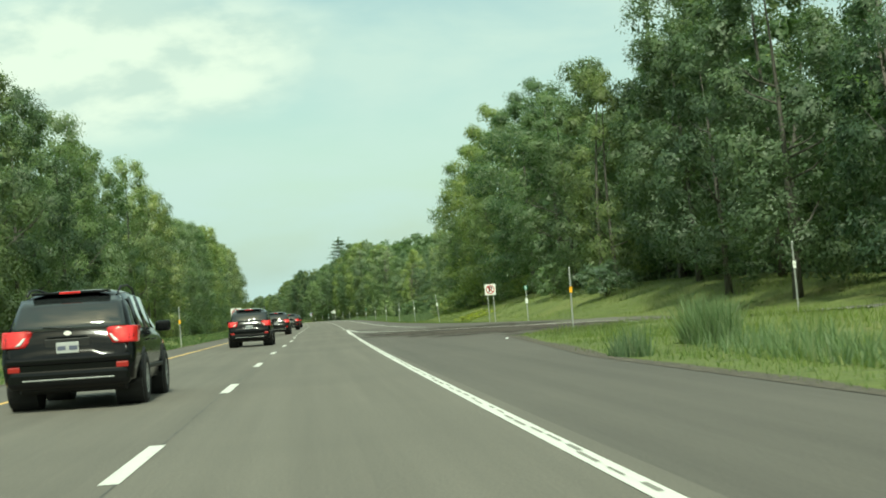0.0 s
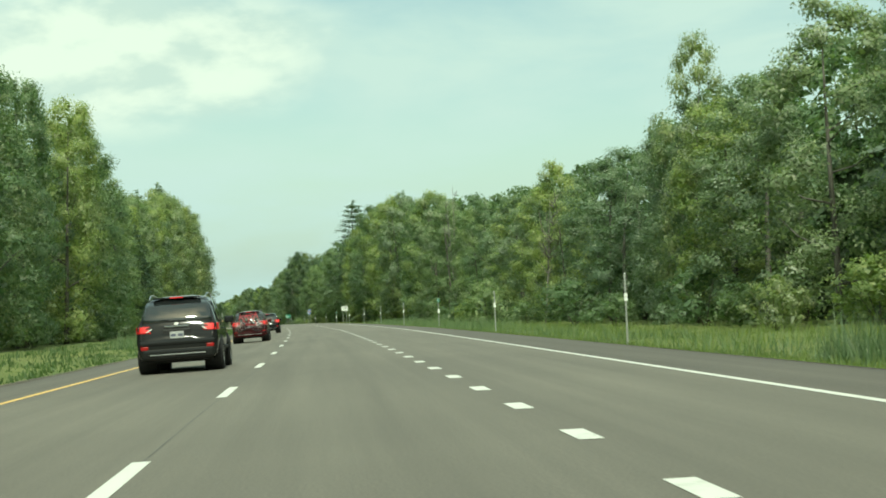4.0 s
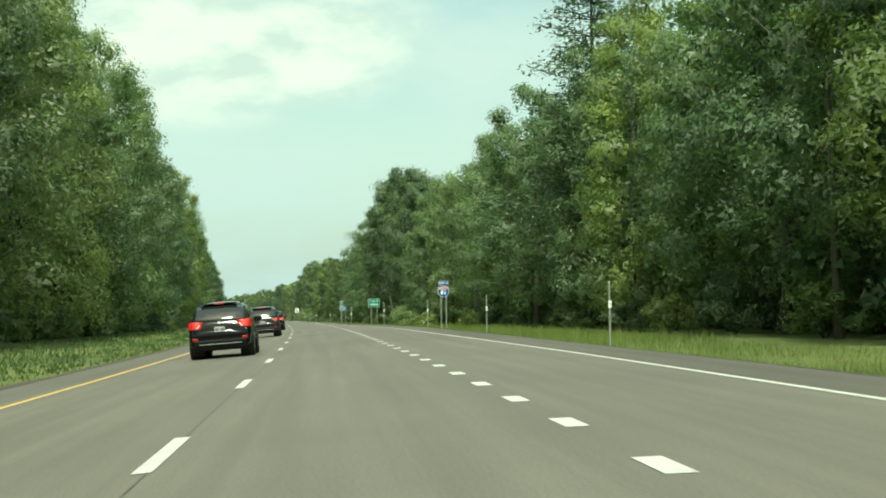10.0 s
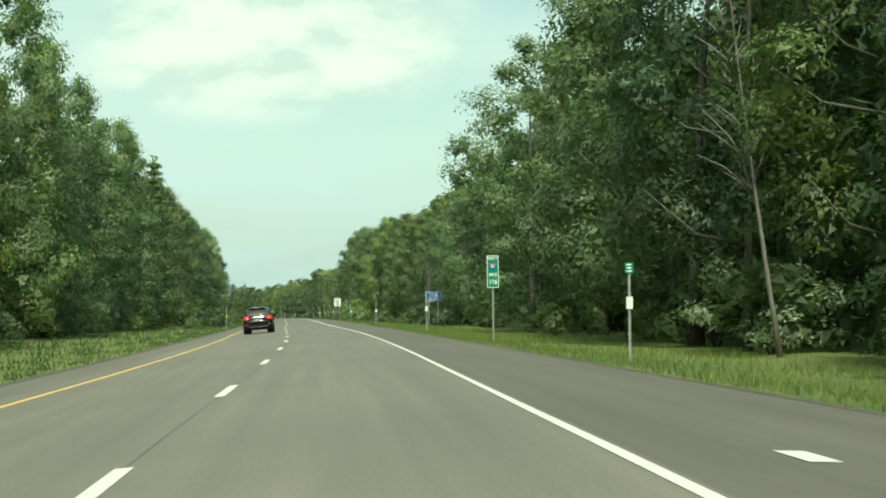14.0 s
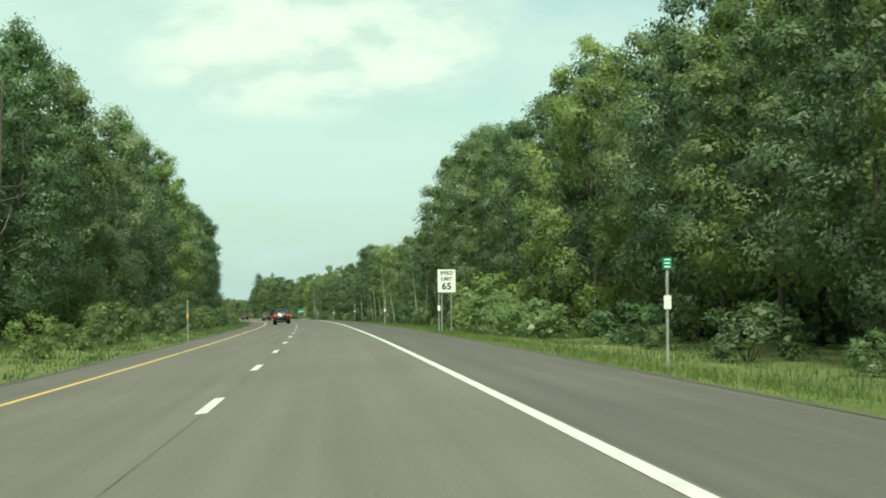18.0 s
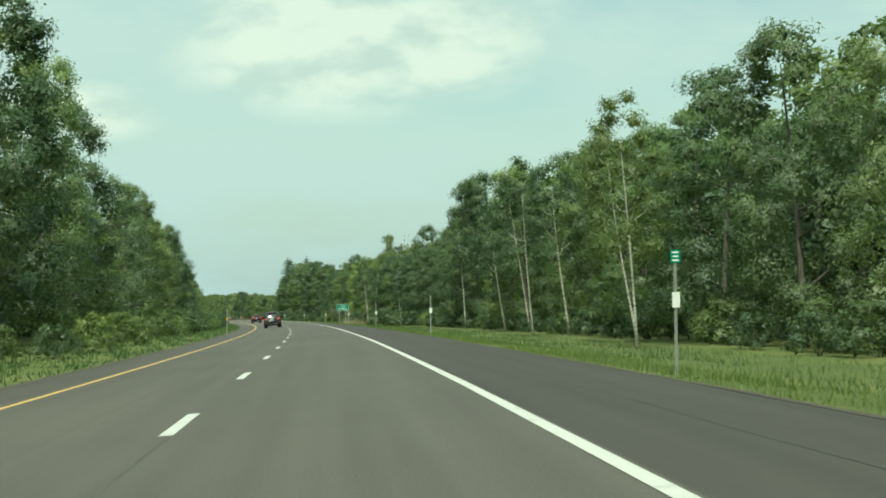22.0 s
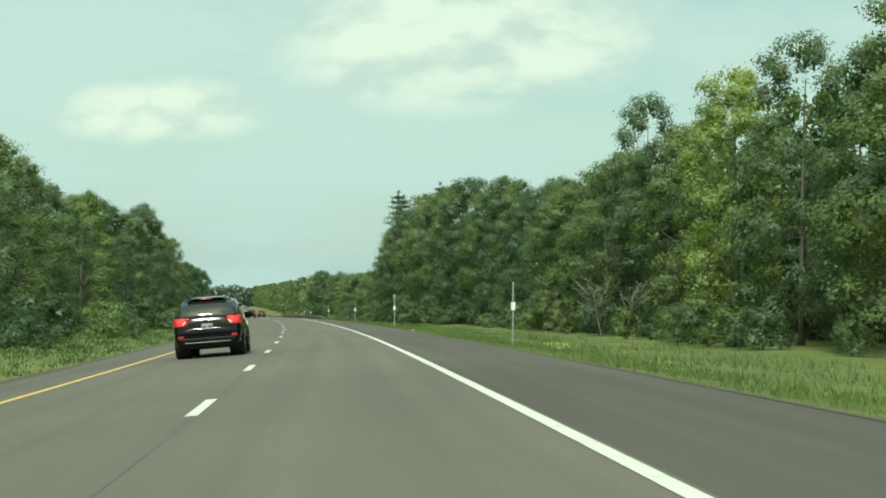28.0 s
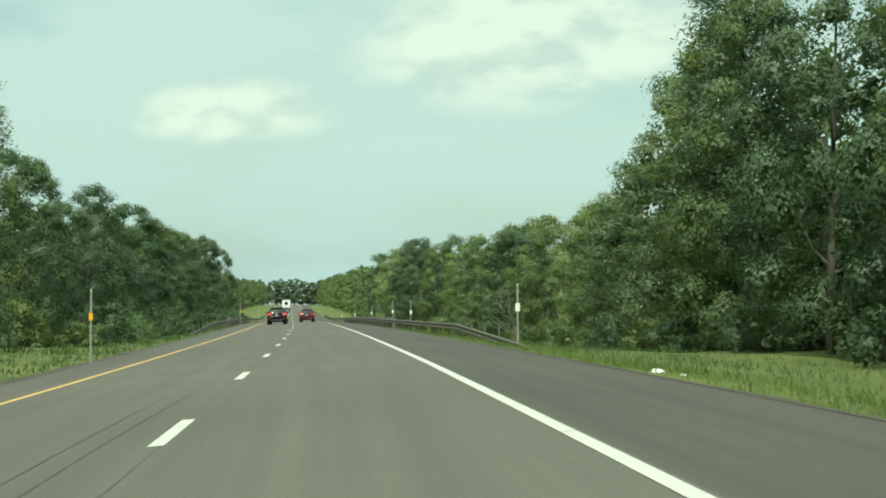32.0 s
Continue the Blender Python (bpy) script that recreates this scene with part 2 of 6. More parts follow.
def plain(name, color, rough=0.5, metal=0.0, vary=0.12, scale=6.0, coat=0.0, emit=None, bumpy=0.0):
    m, nt, out = material(name)
    p = put(nt, "ShaderNodeBsdfPrincipled", Roughness=rough, Metallic=metal)
    p.inputs["Coat Weight"].default_value = coat
    n = noise_at(nt, scale, 5)
    lo, hi = tuple(c * (1 - vary) for c in color), tuple(min(1, c * (1 + vary)) for c in color)
    nt.links.new(ramp(nt, n, [(0.3, lo), (0.7, hi)]), p.inputs["Base Color"])
    if bumpy:
        nt.links.new(bump(nt, noise_at(nt, scale * 8, 4), bumpy), p.inputs["Normal"])
    if emit:
        p.inputs["Emission Color"].default_value = (*emit[0], 1)
        p.inputs["Emission Strength"].default_value = emit[1]
    nt.links.new(p.outputs[0], out.inputs[0])
    return m


def asphalt(name, dark, light, late=0.68):
    """Worn asphalt: fine stone grain, broad patches, streaks and wheel tracks along the lane. The sheet's UV holds metres across and along."""
    m, nt, out = material(name)
    p = put(nt, "ShaderNodeBsdfPrincipled", Roughness=0.82)
    uv = nt.nodes.new("ShaderNodeUVMap")
    mp = nt.nodes.new("ShaderNodeMapping")
    mp.inputs["Scale"].default_value = (1.0, 0.02, 1.0)
    nt.links.new(uv.outputs[0], mp.inputs[0])
    streak = put(nt, "ShaderNodeTexNoise", Scale=1.9, Detail=6.0, Roughness=0.6)
    nt.links.new(mp.outputs[0], streak.inputs["Vector"])
    broad = put(nt, "ShaderNodeTexNoise", Scale=0.09, Detail=5.0, Roughness=0.6)
    nt.links.new(uv.outputs[0], broad.inputs["Vector"])
    grain = put(nt, "ShaderNodeTexNoise", Scale=38.0, Detail=3.0, Roughness=0.7)
    nt.links.new(uv.outputs[0], grain.inputs["Vector"])
    c = ramp(nt, streak.outputs[0], [(0.3, dark), (0.72, light)])
    c = blend(nt, 0.5, c, ramp(nt, broad.outputs[0], [(0.35, (0.78, 0.78, 0.78)), (0.65, (1.12, 1.12, 1.1))]), "MULTIPLY")
    c = blend(nt, 0.75, c, ramp(nt, grain.outputs[0], [(0.3, (0.62, 0.62, 0.63)), (0.7, (1.3, 1.3, 1.27))]), "MULTIPLY")
    # tone factors along the road, darkest from about 884 to 1040 m
    cut = nt.nodes.new("ShaderNodeSeparateXYZ")
    nt.links.new(uv.outputs[0], cut.inputs[0])
    way = nt.nodes.new("ShaderNodeMapRange")
    way.inputs["From Min"].default_value, way.inputs["From Max"].default_value = 0.0, 1300.0
    nt.links.new(cut.outputs[1], way.inputs[0])
    g = lambda v: (v, v, v * 0.99)
    c = blend(nt, 1.0, c, ramp(nt, way.outputs[0], [(0.11, g(0.90)), (0.18, g(0.98)), (0.27, g(1.07)), (0.48, g(1.08)), (0.58, g(0.92)), (0.68, g(late)), (0.80, g(late)), (0.88, g(0.5 * late + 0.51))]), "MULTIPLY")
    nt.links.new(c, p.inputs["Base Color"])
    nt.links.new(bump(nt, grain.outputs[0], 0.35, 0.006), p.inputs["Normal"])
    nt.links.new(p.outputs[0], out.inputs[0])
    return m


def road_paint(name, color, worn):
    m, nt, out = material(name)
    p = put(nt, "ShaderNodeBsdfPrincipled", Roughness=0.6)
    n = noise_at(nt, 2.2, 8, 0.7)
    g = noise_at(nt, 45, 3, 0.7)
    f = blend(nt, 0.35, n, g)
    nt.links.new(ramp(nt, f, [(0.30, tuple(c * 0.45 for c in color)), (0.30 + worn, color)]), p.inputs["Base Color"])
    nt.links.new(p.outputs[0], out.inputs[0])
    return m


def leafage(name, dark, light, warm, through=0.3, pale=None):
    """Leaves: each one takes its own green; trees and patches differ from one another."""
    m, nt, out = material(name)
    geo = nt.nodes.new("ShaderNodeNewGeometry")
    inf = nt.nodes.new("ShaderNodeObjectInfo")
    c = ramp(nt, geo.outputs["Random Per Island"], [(0.0, dark), (0.75, light), (1.0, warm)])
    c = blend(nt, 0.75, c, ramp(nt, inf.outputs["Random"], [(0.0, (0.56, 0.67, 0.72)), (0.5, (1, 1, 1)), (1.0, (1.55, 1.34, 0.82))]), "MULTIPLY")
    big = noise_at(nt, 0.16, 3, 0.5)
    c = blend(nt, 0.6, c, ramp(nt, big, [(0.35, (0.76, 0.80, 0.85)), (0.65, (1.22, 1.2, 0.98))]), "MULTIPLY")
    if pale:
        some = blend(nt, 1.0, ramp(nt, noise_at(nt, 0.85, 2, 0.5), [(0.53, (0, 0, 0)), (0.66, (1, 1, 1))]),
                     ramp(nt, geo.outputs["Random Per Island"], [(0.45, (0, 0, 0)), (0.62, (1, 1, 1))]), "MULTIPLY")
        c = blend(nt, some, c, pale)
    p = put(nt, "ShaderNodeBsdfPrincipled", Roughness=0.46)
    p.inputs["Specular IOR Level"].default_value = 0.42
    nt.links.new(c, p.inputs["Base Color"])
    t = nt.nodes.new("ShaderNodeBsdfTranslucent")
    nt.links.new(blend(nt, 1.0, c, (1.02, 1.16, 0.62), "MULTIPLY"), t.inputs[0])
    mx = nt.nodes.new("ShaderNodeMixShader")
    mx.inputs[0].default_value = through
    nt.links.new(p.outputs[0], mx.inputs[1])
    nt.links.new(t.outputs[0], mx.inputs[2])
    nt.links.new(mx.outputs[0], out.inputs[0])
    return m


def turf(name):
    m, nt, out = material(name)
    p = put(nt, "ShaderNodeBsdfPrincipled", Roughness=0.9)
    a = noise_at(nt, 0.12, 8, 0.65)
    b = noise_at(nt, 2.6, 6, 0.7)
    c = ramp(nt, a, [(0.32, (0.085, 0.115, 0.030)), (0.52, (0.135, 0.170, 0.045)), (0.72, (0.21, 0.21, 0.075))])
    c = blend(nt, 0.8, c, ramp(nt, b, [(0.3, (0.6, 0.62, 0.6)), (0.7, (1.35, 1.3, 1.2))]), "MULTIPLY")
    nt.links.new(c, p.inputs["Base Color"])
    nt.links.new(bump(nt, b, 0.9, 0.12), p.inputs["Normal"])
    nt.links.new(p.outputs[0], out.inputs[0])
    return m


def bark(name, dark, light, scale=(6, 6, 1.2)):
    m, nt, out = material(name)
    p = put(nt, "ShaderNodeBsdfPrincipled", Roughness=0.9)
    n = noise_at(nt, 1.6, 8, 0.7, stretch=scale)
    nt.links.new(ramp(nt, n, [(0.35, dark), (0.62, light)]), p.inputs["Base Color"])
    nt.links.new(bump(nt, n, 0.6, 0.03), p.inputs["Normal"])
    nt.links.new(p.outputs[0], out.inputs[0])
    return m


M_ROAD = asphalt("worn_asphalt", (0.138, 0.126, 0.106), (0.186, 0.170, 0.142))
M_SHOULDER = asphalt("shoulder_asphalt", (0.096, 0.087, 0.075), (0.140, 0.127, 0.108), 0.56)
M_SHOULDER_L = asphalt("median_shoulder_asphalt", (0.120, 0.110, 0.095), (0.160, 0.148, 0.126))
M_GRAVEL = plain("edge_gravel", (0.10, 0.087, 0.068), 0.95, vary=0.45, scale=9, bumpy=0.8)
M_WHITE = road_paint("white_road_paint", (0.66, 0.655, 0.60), 0.16)
M_YELLOW = road_paint("yellow_road_paint", (0.74, 0.48, 0.15), 0.16)
M_JOINT = plain("old_joint_filler", (0.098, 0.096, 0.085), 0.8, vary=0.35, scale=2)
M_SKID = plain("rubber_skid", (0.078, 0.074, 0.066), 0.75, vary=0.35, scale=3)
M_TURF = turf("grass_turf")
M_BLADE = leafage("grass_blades", (0.090, 0.143, 0.050), (0.140, 0.206, 0.072), (0.194, 0.232, 0.100), 0.35)
M_BLADE2 = leafage("lush_grass_blades", (0.072, 0.127, 0.045), (0.117, 0.180, 0.067), (0.165, 0.211, 0.090), 0.35)
M_REED = leafage("tall_grass_blades", (0.17, 0.235, 0.115), (0.27, 0.335, 0.175), (0.34, 0.36, 0.20), 0.4)
M_FLOWER = plain("yellow_flowers", (0.50, 0.46, 0.12), 0.7, vary=0.3)
M_LEAF = leafage("maple_leaves", (0.143, 0.214, 0.105), (0.208, 0.287, 0.141), (0.301, 0.351, 0.200), 0.48, (0.353, 0.394, 0.291))
M_LEAF2 = leafage("ash_leaves", (0.178, 0.244, 0.140), (0.258, 0.324, 0.192), (0.404, 0.433, 0.336), 0.48, (0.528, 0.552, 0.467))
M_LEAF3 = leafage("poplar_leaves", (0.182, 0.259, 0.128), (0.277, 0.354, 0.174), (0.394, 0.438, 0.269), 0.48, (0.504, 0.528, 0.383))
# darker copy of the leaf colours: holds the shade of the later woods
M_LEAF_SHADE = leafage("shade_toned_leaves", (0.100, 0.152, 0.080), (0.148, 0.206, 0.108), (0.197, 0.250, 0.148), 0.4, (0.242, 0.288, 0.200))
M_WORN = plain("worn_line_paint", (0.24, 0.23, 0.20), 0.8, vary=0.3, scale=5)
M_NEEDLE = leafage("pine_needles", (0.080, 0.139, 0.090), (0.143, 0.205, 0.126), (0.192, 0.235, 0.146), 0.3)
# dark foliage colour that stands for the shade inside the wood
M_WOOD_SHADE = leafage("wood_shade_filler", (0.070, 0.105, 0.066), (0.112, 0.158, 0.094), (0.150, 0.195, 0.114), 0.1)
M_BARK = bark("grey_bark", (0.060, 0.055, 0.044), (0.15, 0.14, 0.115))
M_BIRCH = bark("white_birch_bark", (0.14, 0.125, 0.105), (0.62, 0.59, 0.52), (2, 2, 9))
M_DEAD = bark("bleached_dead_wood", (0.11, 0.10, 0.085), (0.26, 0.24, 0.21))
M_STEEL = plain("galvanised_steel", (0.42, 0.43, 0.41), 0.5, 0.65, 0.2, 12)
M_RAIL = plain("weathered_guide_rail", (0.17, 0.155, 0.125), 0.65, 0.4, 0.35, 4)
M_SIGN_W = plain("white_sign_sheet", (0.80, 0.81, 0.78), 0.4, vary=0.04)
M_SIGN_G = plain("green_sign_sheet", (0.007, 0.215, 0.135), 0.4, vary=0.06)
M_SIGN_B = plain("blue_sign_sheet", (0.012, 0.092, 0.34), 0.4, vary=0.06)
M_SIGN_R = plain("red_sign_sheet", (0.50, 0.03, 0.04), 0.4, vary=0.06)
M_SIGN_K = plain("black_sign_print", (0.012, 0.012, 0.012), 0.5, vary=0.05)
M_PLATE = plain("dull_plate_white", (0.42, 0.43, 0.42), 0.5)
M_TEXT = plain("grey_blue_print", (0.10, 0.11, 0.16), 0.5)
M_AMBER = plain("amber_reflector", (0.85, 0.42, 0.03), 0.35, vary=0.08)
M_GREY = plain("sign_back_aluminium", (0.40, 0.41, 0.40), 0.45, 0.6, 0.1)
M_TYRE = plain("tyre_rubber", (0.018, 0.018, 0.018), 0.85, vary=0.2)
M_RIM = plain("alloy_rim", (0.66, 0.66, 0.65), 0.4, 0.2, 0.08)
M_GLASS = plain("tinted_car_glass", (0.018, 0.022, 0.022), 0.06, vary=0.05, coat=1.0)
M_CHROME = plain("chrome_trim", (0.6, 0.6, 0.6), 0.15, 1.0, 0.05)
M_PLASTIC = plain("black_plastic", (0.009, 0.009, 0.009), 0.55, vary=0.15)
M_LAMP = plain("red_tail_lamp", (0.30, 0.010, 0.012), 0.12, vary=0.1, coat=1.0)
M_LAMP_ON = plain("lit_brake_lamp", (0.5, 0.014, 0.016), 0.12, vary=0.4, scale=7.0, coat=0.6, emit=((1.0, 0.05, 0.05), 0.16))
M_LENS = plain("clear_lamp_lens", (0.62, 0.60, 0.58), 0.15, vary=0.1, coat=1.0)
# weathered concrete, its grey lowered to hold the shade on the wall
M_CONCRETE_OLD = plain("stained_shaded_concrete", (0.15, 0.145, 0.125), 0.9, vary=0.35, scale=1.2, bumpy=0.3)
M_IRON = plain("rusty_iron_grate", (0.06, 0.05, 0.045), 0.8, 0.3, 0.3)
M_CLOTH = plain("white_litter_paper", (0.75, 0.75, 0.72), 0.8)


def paint(name, color):
    m = plain(name, color, 0.12, 0.0, 0.06, 2.0, coat=0.0)
    m.node_tree.nodes["Principled BSDF"].inputs["Specular IOR Level"].default_value = 0.28
    return m


# ---------------------------------------------------------------- mesh helpers


def mesh_of(name, verts, faces, mat, smooth=False):
    me = bpy.data.meshes.new(name)
    me.from_pydata([tuple(map(float, v)) for v in verts], [], faces)
    me.materials.append(mat)
    if smooth:
        me.polygons.foreach_set("use_smooth", [True] * len(me.polygons))
    me.update()
    return me


def cells_mesh(name, pts, mat, corners=4, normals=None):
    """A mesh of many loose faces; pts has corners rows for each. normals: the way each face's clump bulges, for soft shading."""
    pts = np.ascontiguousarray(pts, np.float32).reshape(-1, 3)
    n = len(pts) // corners
    me = bpy.data.meshes.new(name)
    me.vertices.add(len(pts))
    me.vertices.foreach_set("co", pts.ravel())
    me.loops.add(n * corners)
    me.loops.foreach_set("vertex_index", np.arange(n * corners, dtype=np.int32))
    me.polygons.add(n)
    me.polygons.foreach_set("loop_start", np.arange(0, n * corners, corners, dtype=np.int32))
    me.materials.append(mat)
    me.update(calc_edges=True)
    if normals is not None:
        v = np.repeat(normals / np.linalg.norm(normals, axis=1, keepdims=True), corners, axis=0)
        me.polygons.foreach_set("use_smooth", np.ones(n, bool))
        me.normals_split_custom_set_from_vertices(v.tolist())
    return me


def part(name, me, parent, label=""):
    """Links a mesh as one part under a thing or under a part."""
    ob = new(name, me)
    ob.parent = parent
    if label:
        ob["label"] = label
    return ob


def bm_mesh(bm, name, mat, smooth=False):
    me = bpy.data.meshes.new(name)
    bm.to_mesh(me)
    bm.free()
    me.materials.append(mat)
    if smooth:
        me.polygons.foreach_set("use_smooth", [True] * len(me.polygons))
    return me


def box(name, size, centre, mat, bevel=0.0, segs=1):
    bm = bmesh.new()
    bmesh.ops.create_cube(bm, size=1.0)
    bmesh.ops.scale(bm, vec=size, verts=bm.verts)
    if bevel:
        bmesh.ops.bevel(bm, geom=bm.edges[:], offset=bevel, segments=segs, affect="EDGES", profile=0.5)
    bmesh.ops.translate(bm, vec=centre, verts=bm.verts)
    return bm_mesh(bm, name, mat)


def tube_rows(points, radii, sides=6):
    """Verts and faces of a bent, tapered tube."""
    pts = [Vector(p) for p in points]
    verts, faces = [], []
    for i, p in enumerate(pts):
        d = (pts[min(i + 1, len(pts) - 1)] - pts[max(i - 1, 0)]).normalized()
        u = d.cross(Vector((0.31, 0.9, 0.2))).normalized()
        v = d.cross(u)
        for k in range(sides):
            a = 2 * math.pi * k / sides
            verts.append(p + (u * math.cos(a) + v * math.sin(a)) * radii[i])
    for i in range(len(pts) - 1):
        for k in range(sides):
            a, b = i * sides + k, i * sides + (k + 1) % sides
            faces.append((a, b, b + sides, a + sides))
    faces.append(tuple(range(sides))[::-1])
    faces.append(tuple(range(len(verts) - sides, len(verts))))
    return verts, faces


def tubes_mesh(name, tubes, mat, sides=6):
    V, Fc = [], []
    for p, r in tubes:
        v, f = tube_rows(p, r, sides)
        o = len(V)
        V += v
        Fc += [tuple(i + o for i in q) for q in f]
    return mesh_of(name, V, Fc, mat, True)


def sheet(name, s_list, d_fun, cols, mat, dz=0.0, uv=True, ridge=None):
    """A sheet over the surface: rows along s, columns between the limits d_fun(s)."""
    s = np.asarray(s_list, float)
    lo, hi = d_fun(s)
    f = np.linspace(0, 1, cols)
    D = lo[:, None] + (hi - lo)[:, None] * f[None, :]
    if ridge is not None:
        # one column runs along the break of slope
        g = cols // 2
        ridge = np.clip(ridge, lo + 0.02, hi - 0.02)
        D = np.concatenate([lo[:, None] + (ridge - lo)[:, None] * np.linspace(0, 1, g)[None, :], ridge[:, None] + (hi - ridge)[:, None] * np.linspace(0, 1, cols - g + 1)[None, 1:]], 1)
    S = np.repeat(s[:, None], cols, 1)
    X, Y = xy(S, D)
    Z = cross(S, D) + dz
    n, m = S.shape
    verts = np.stack([X, Y, Z], -1).reshape(-1, 3)
    idx = np.arange(n * m).reshape(n, m)
    faces = np.stack([idx[:-1, :-1], idx[:-1, 1:], idx[1:, 1:], idx[1:, :-1]], -1).reshape(-1, 4)
    me = mesh_of(name, verts, [tuple(int(q) for q in r) for r in faces], mat, True)
    if uv:
        layer = me.uv_layers.new(name="UVMap")
        li = np.empty(len(me.loops), np.int32)
        me.loops.foreach_get("vertex_index", li)
        uvs = np.stack([D.reshape(-1), S.reshape(-1)], -1)[li]
        layer.data.foreach_set("uv", uvs.astype(np.float32).ravel())
    return me


# ---------------------------------------------------------------- ground and road
S_ROAD = np.concatenate([np.arange(-90, 150, 3.0), np.arange(150, 1500, 6.0), np.arange(1500, 2400, 20.0)])


def ground_mesh():
    rows = np.concatenate([[-600, -300], np.arange(-90, 240, 4.0), np.arange(240, 1500, 8.0), np.arange(1500, 2400, 30.0), [2600, 3200, 4400]])
    mid = np.array([CENTRE, EDGE])
    left = np.array([-3000, -900, -300, -120, -60, -35, -24, -17, -13, -11, -9.5, -8.4, -7.6, -7.06, -7.0])
    right = np.array([0.0, 0.06, 0.5, 1.1, 1.8, 2.6, 4, 6, 8.5, 11.5, 15, 20, 30, 50, 110, 300, 900, 3000])
    V, row_n = [], len(left) + 2 + len(right)
    for s in rows:
        re = float(right_edge(s))
        d = np.concatenate([left, mid, re + right])
        z = cross(s, d)
        z[len(left) - 1:len(left) + 3] -= 0.14
        rough = np.where((d > -7.5) & (d < re + 0.5), 0.0, 1.0) * np.clip(np.minimum(np.abs(d + 7), np.abs(d - re)) / 4, 0, 1) * 0.12
        z = z + rough * np.sin(s * 0.31 + d * 0.7) * np.cos(s * 0.117 - d * 0.43)
        x, y = xy(s, d)
        V.append(np.stack([x, y, z], -1))
    V = np.concatenate(V)
    idx = np.arange(len(V)).reshape(-1, row_n)
    q = np.stack([idx[:-1, :-1], idx[:-1, 1:], idx[1:, 1:], idx[1:, :-1]], -1).reshape(-1, 4)
    return mesh_of("ground", V, [tuple(int(k) for k in r) for r in q], M_TURF, True)


ground = tagged(new("ground", ground_mesh()), "uneven mown green grass verges and woodland floor", "ground", kind="structure")
road = tagged(new("road", sheet("road", S_ROAD, lambda s: (np.full_like(s, YELLOW - 0.35), lane_limit(s)), 16, M_ROAD, ridge=EDGE)),
              "worn grey asphalt highway with two lanes and a merging lane", "road", kind="structure")
tagged(new("road_shoulder", sheet("shoulder_right", S_ROAD, lambda s: (lane_limit(s), right_edge(s)), 9, M_SHOULDER, ridge=EDGE)),
       "darker grey asphalt hard shoulder beside the grass", "road shoulder", kind="structure")
tagged(new("road_shoulder", sheet("shoulder_left", S_ROAD, lambda s: (np.full_like(s, LEFT), np.full_like(s, YELLOW - 0.35)), 4, M_SHOULDER_L)),
       "narrow pale asphalt shoulder along the median", "road shoulder", kind="structure")


def wobbly(s, d, amp, seed):
    return d + amp * np.sin(s * 0.83 + seed) * np.sin(s * 0.37 + 2.1 * seed)


tagged(new("gravel_edge", sheet("gravel_right", np.arange(-60, 1470, 2.5), lambda s: (right_edge(s) - 0.10, wobbly(s, right_edge(s) + 0.28, 0.16, 1.0)), 3, M_GRAVEL, 0.006)),
       "loose gravel and dirt along the asphalt's edge", "gravel edge", kind="structure")
tagged(new("gravel_edge", sheet("gravel_left", np.arange(-60, 1470, 2.5), lambda s: (wobbly(s, np.full_like(s, LEFT - 0.3), 0.16, 2.0), np.full_like(s, LEFT + 0.15)), 3, M_GRAVEL, 0.006)),
       "loose gravel and dirt along the median shoulder", "gravel edge", kind="structure")

# ramp that joins from behind the grass island
RAMP = np.array([(63, 11.0), (57, 13.6), (51, 16.6), (45, 19.6), (29, 27.1), (9, 36.6), (-21, 51.6)])


def ramp_sheet(name, off_a, off_b, mat, dz):
    f = np.linspace(0, len(RAMP) - 1, 90)
    s, d = np.interp(f, range(len(RAMP)), RAMP[:, 0]), np.interp(f, range(len(RAMP)), RAMP[:, 1])
    ts, td = np.gradient(s), np.gradient(d)
    ln = np.hypot(ts, td)
    ns, nd = -td / ln, ts / ln
    k = np.linspace(0, 1, 5)
    off = off_a + (off_b - off_a) * k
    S, D = s[:, None] + ns[:, None] * off, d[:, None] + nd[:, None] * off
    X, Y = xy(S, D)
    Z = cross(S, D) + dz
    idx = np.arange(S.size).reshape(S.shape)
    q = np.stack([idx[:-1, :-1], idx[:-1, 1:], idx[1:, 1:], idx[1:, :-1]], -1).reshape(-1, 4)
    me = mesh_of(name, np.stack([X, Y, Z], -1).reshape(-1, 3), [tuple(int(v) for v in r) for r in q], mat, True)
    layer = me.uv_layers.new(name="UVMap")
    li = np.empty(len(me.loops), np.int32)
    me.loops.foreach_get("vertex_index", li)
    layer.data.foreach_set("uv", np.stack([D.ravel(), S.ravel()], -1)[li].astype(np.float32).ravel())
    return me


tagged(new("ramp_road", ramp_sheet("ramp", -2.4, 2.4, M_ROAD, 0.012)), "grey asphalt entrance ramp curving in from the right side", "ramp", kind="structure")


# ---------------------------------------------------------------- road markings
def stripe(s0, s1, d_fun, width, dz=0.005, step=4.0):
    n = max(2, int((s1 - s0) / step) + 1)
    s = np.linspace(s0, s1, n)
    return sheet("stripe", s, lambda q: (d_fun(q) - width / 2, d_fun(q) + width / 2), 2, None, dz, False)


def marking(name, s0, s1, d_fun, width, mat, label, dz=0.005, step=4.0, cat="road marking"):
    me = stripe(s0, s1, d_fun, width, dz, step)
    me.materials.clear()
    me.materials.append(mat)
    return tagged(new(name, me), label, cat, kind="structure")


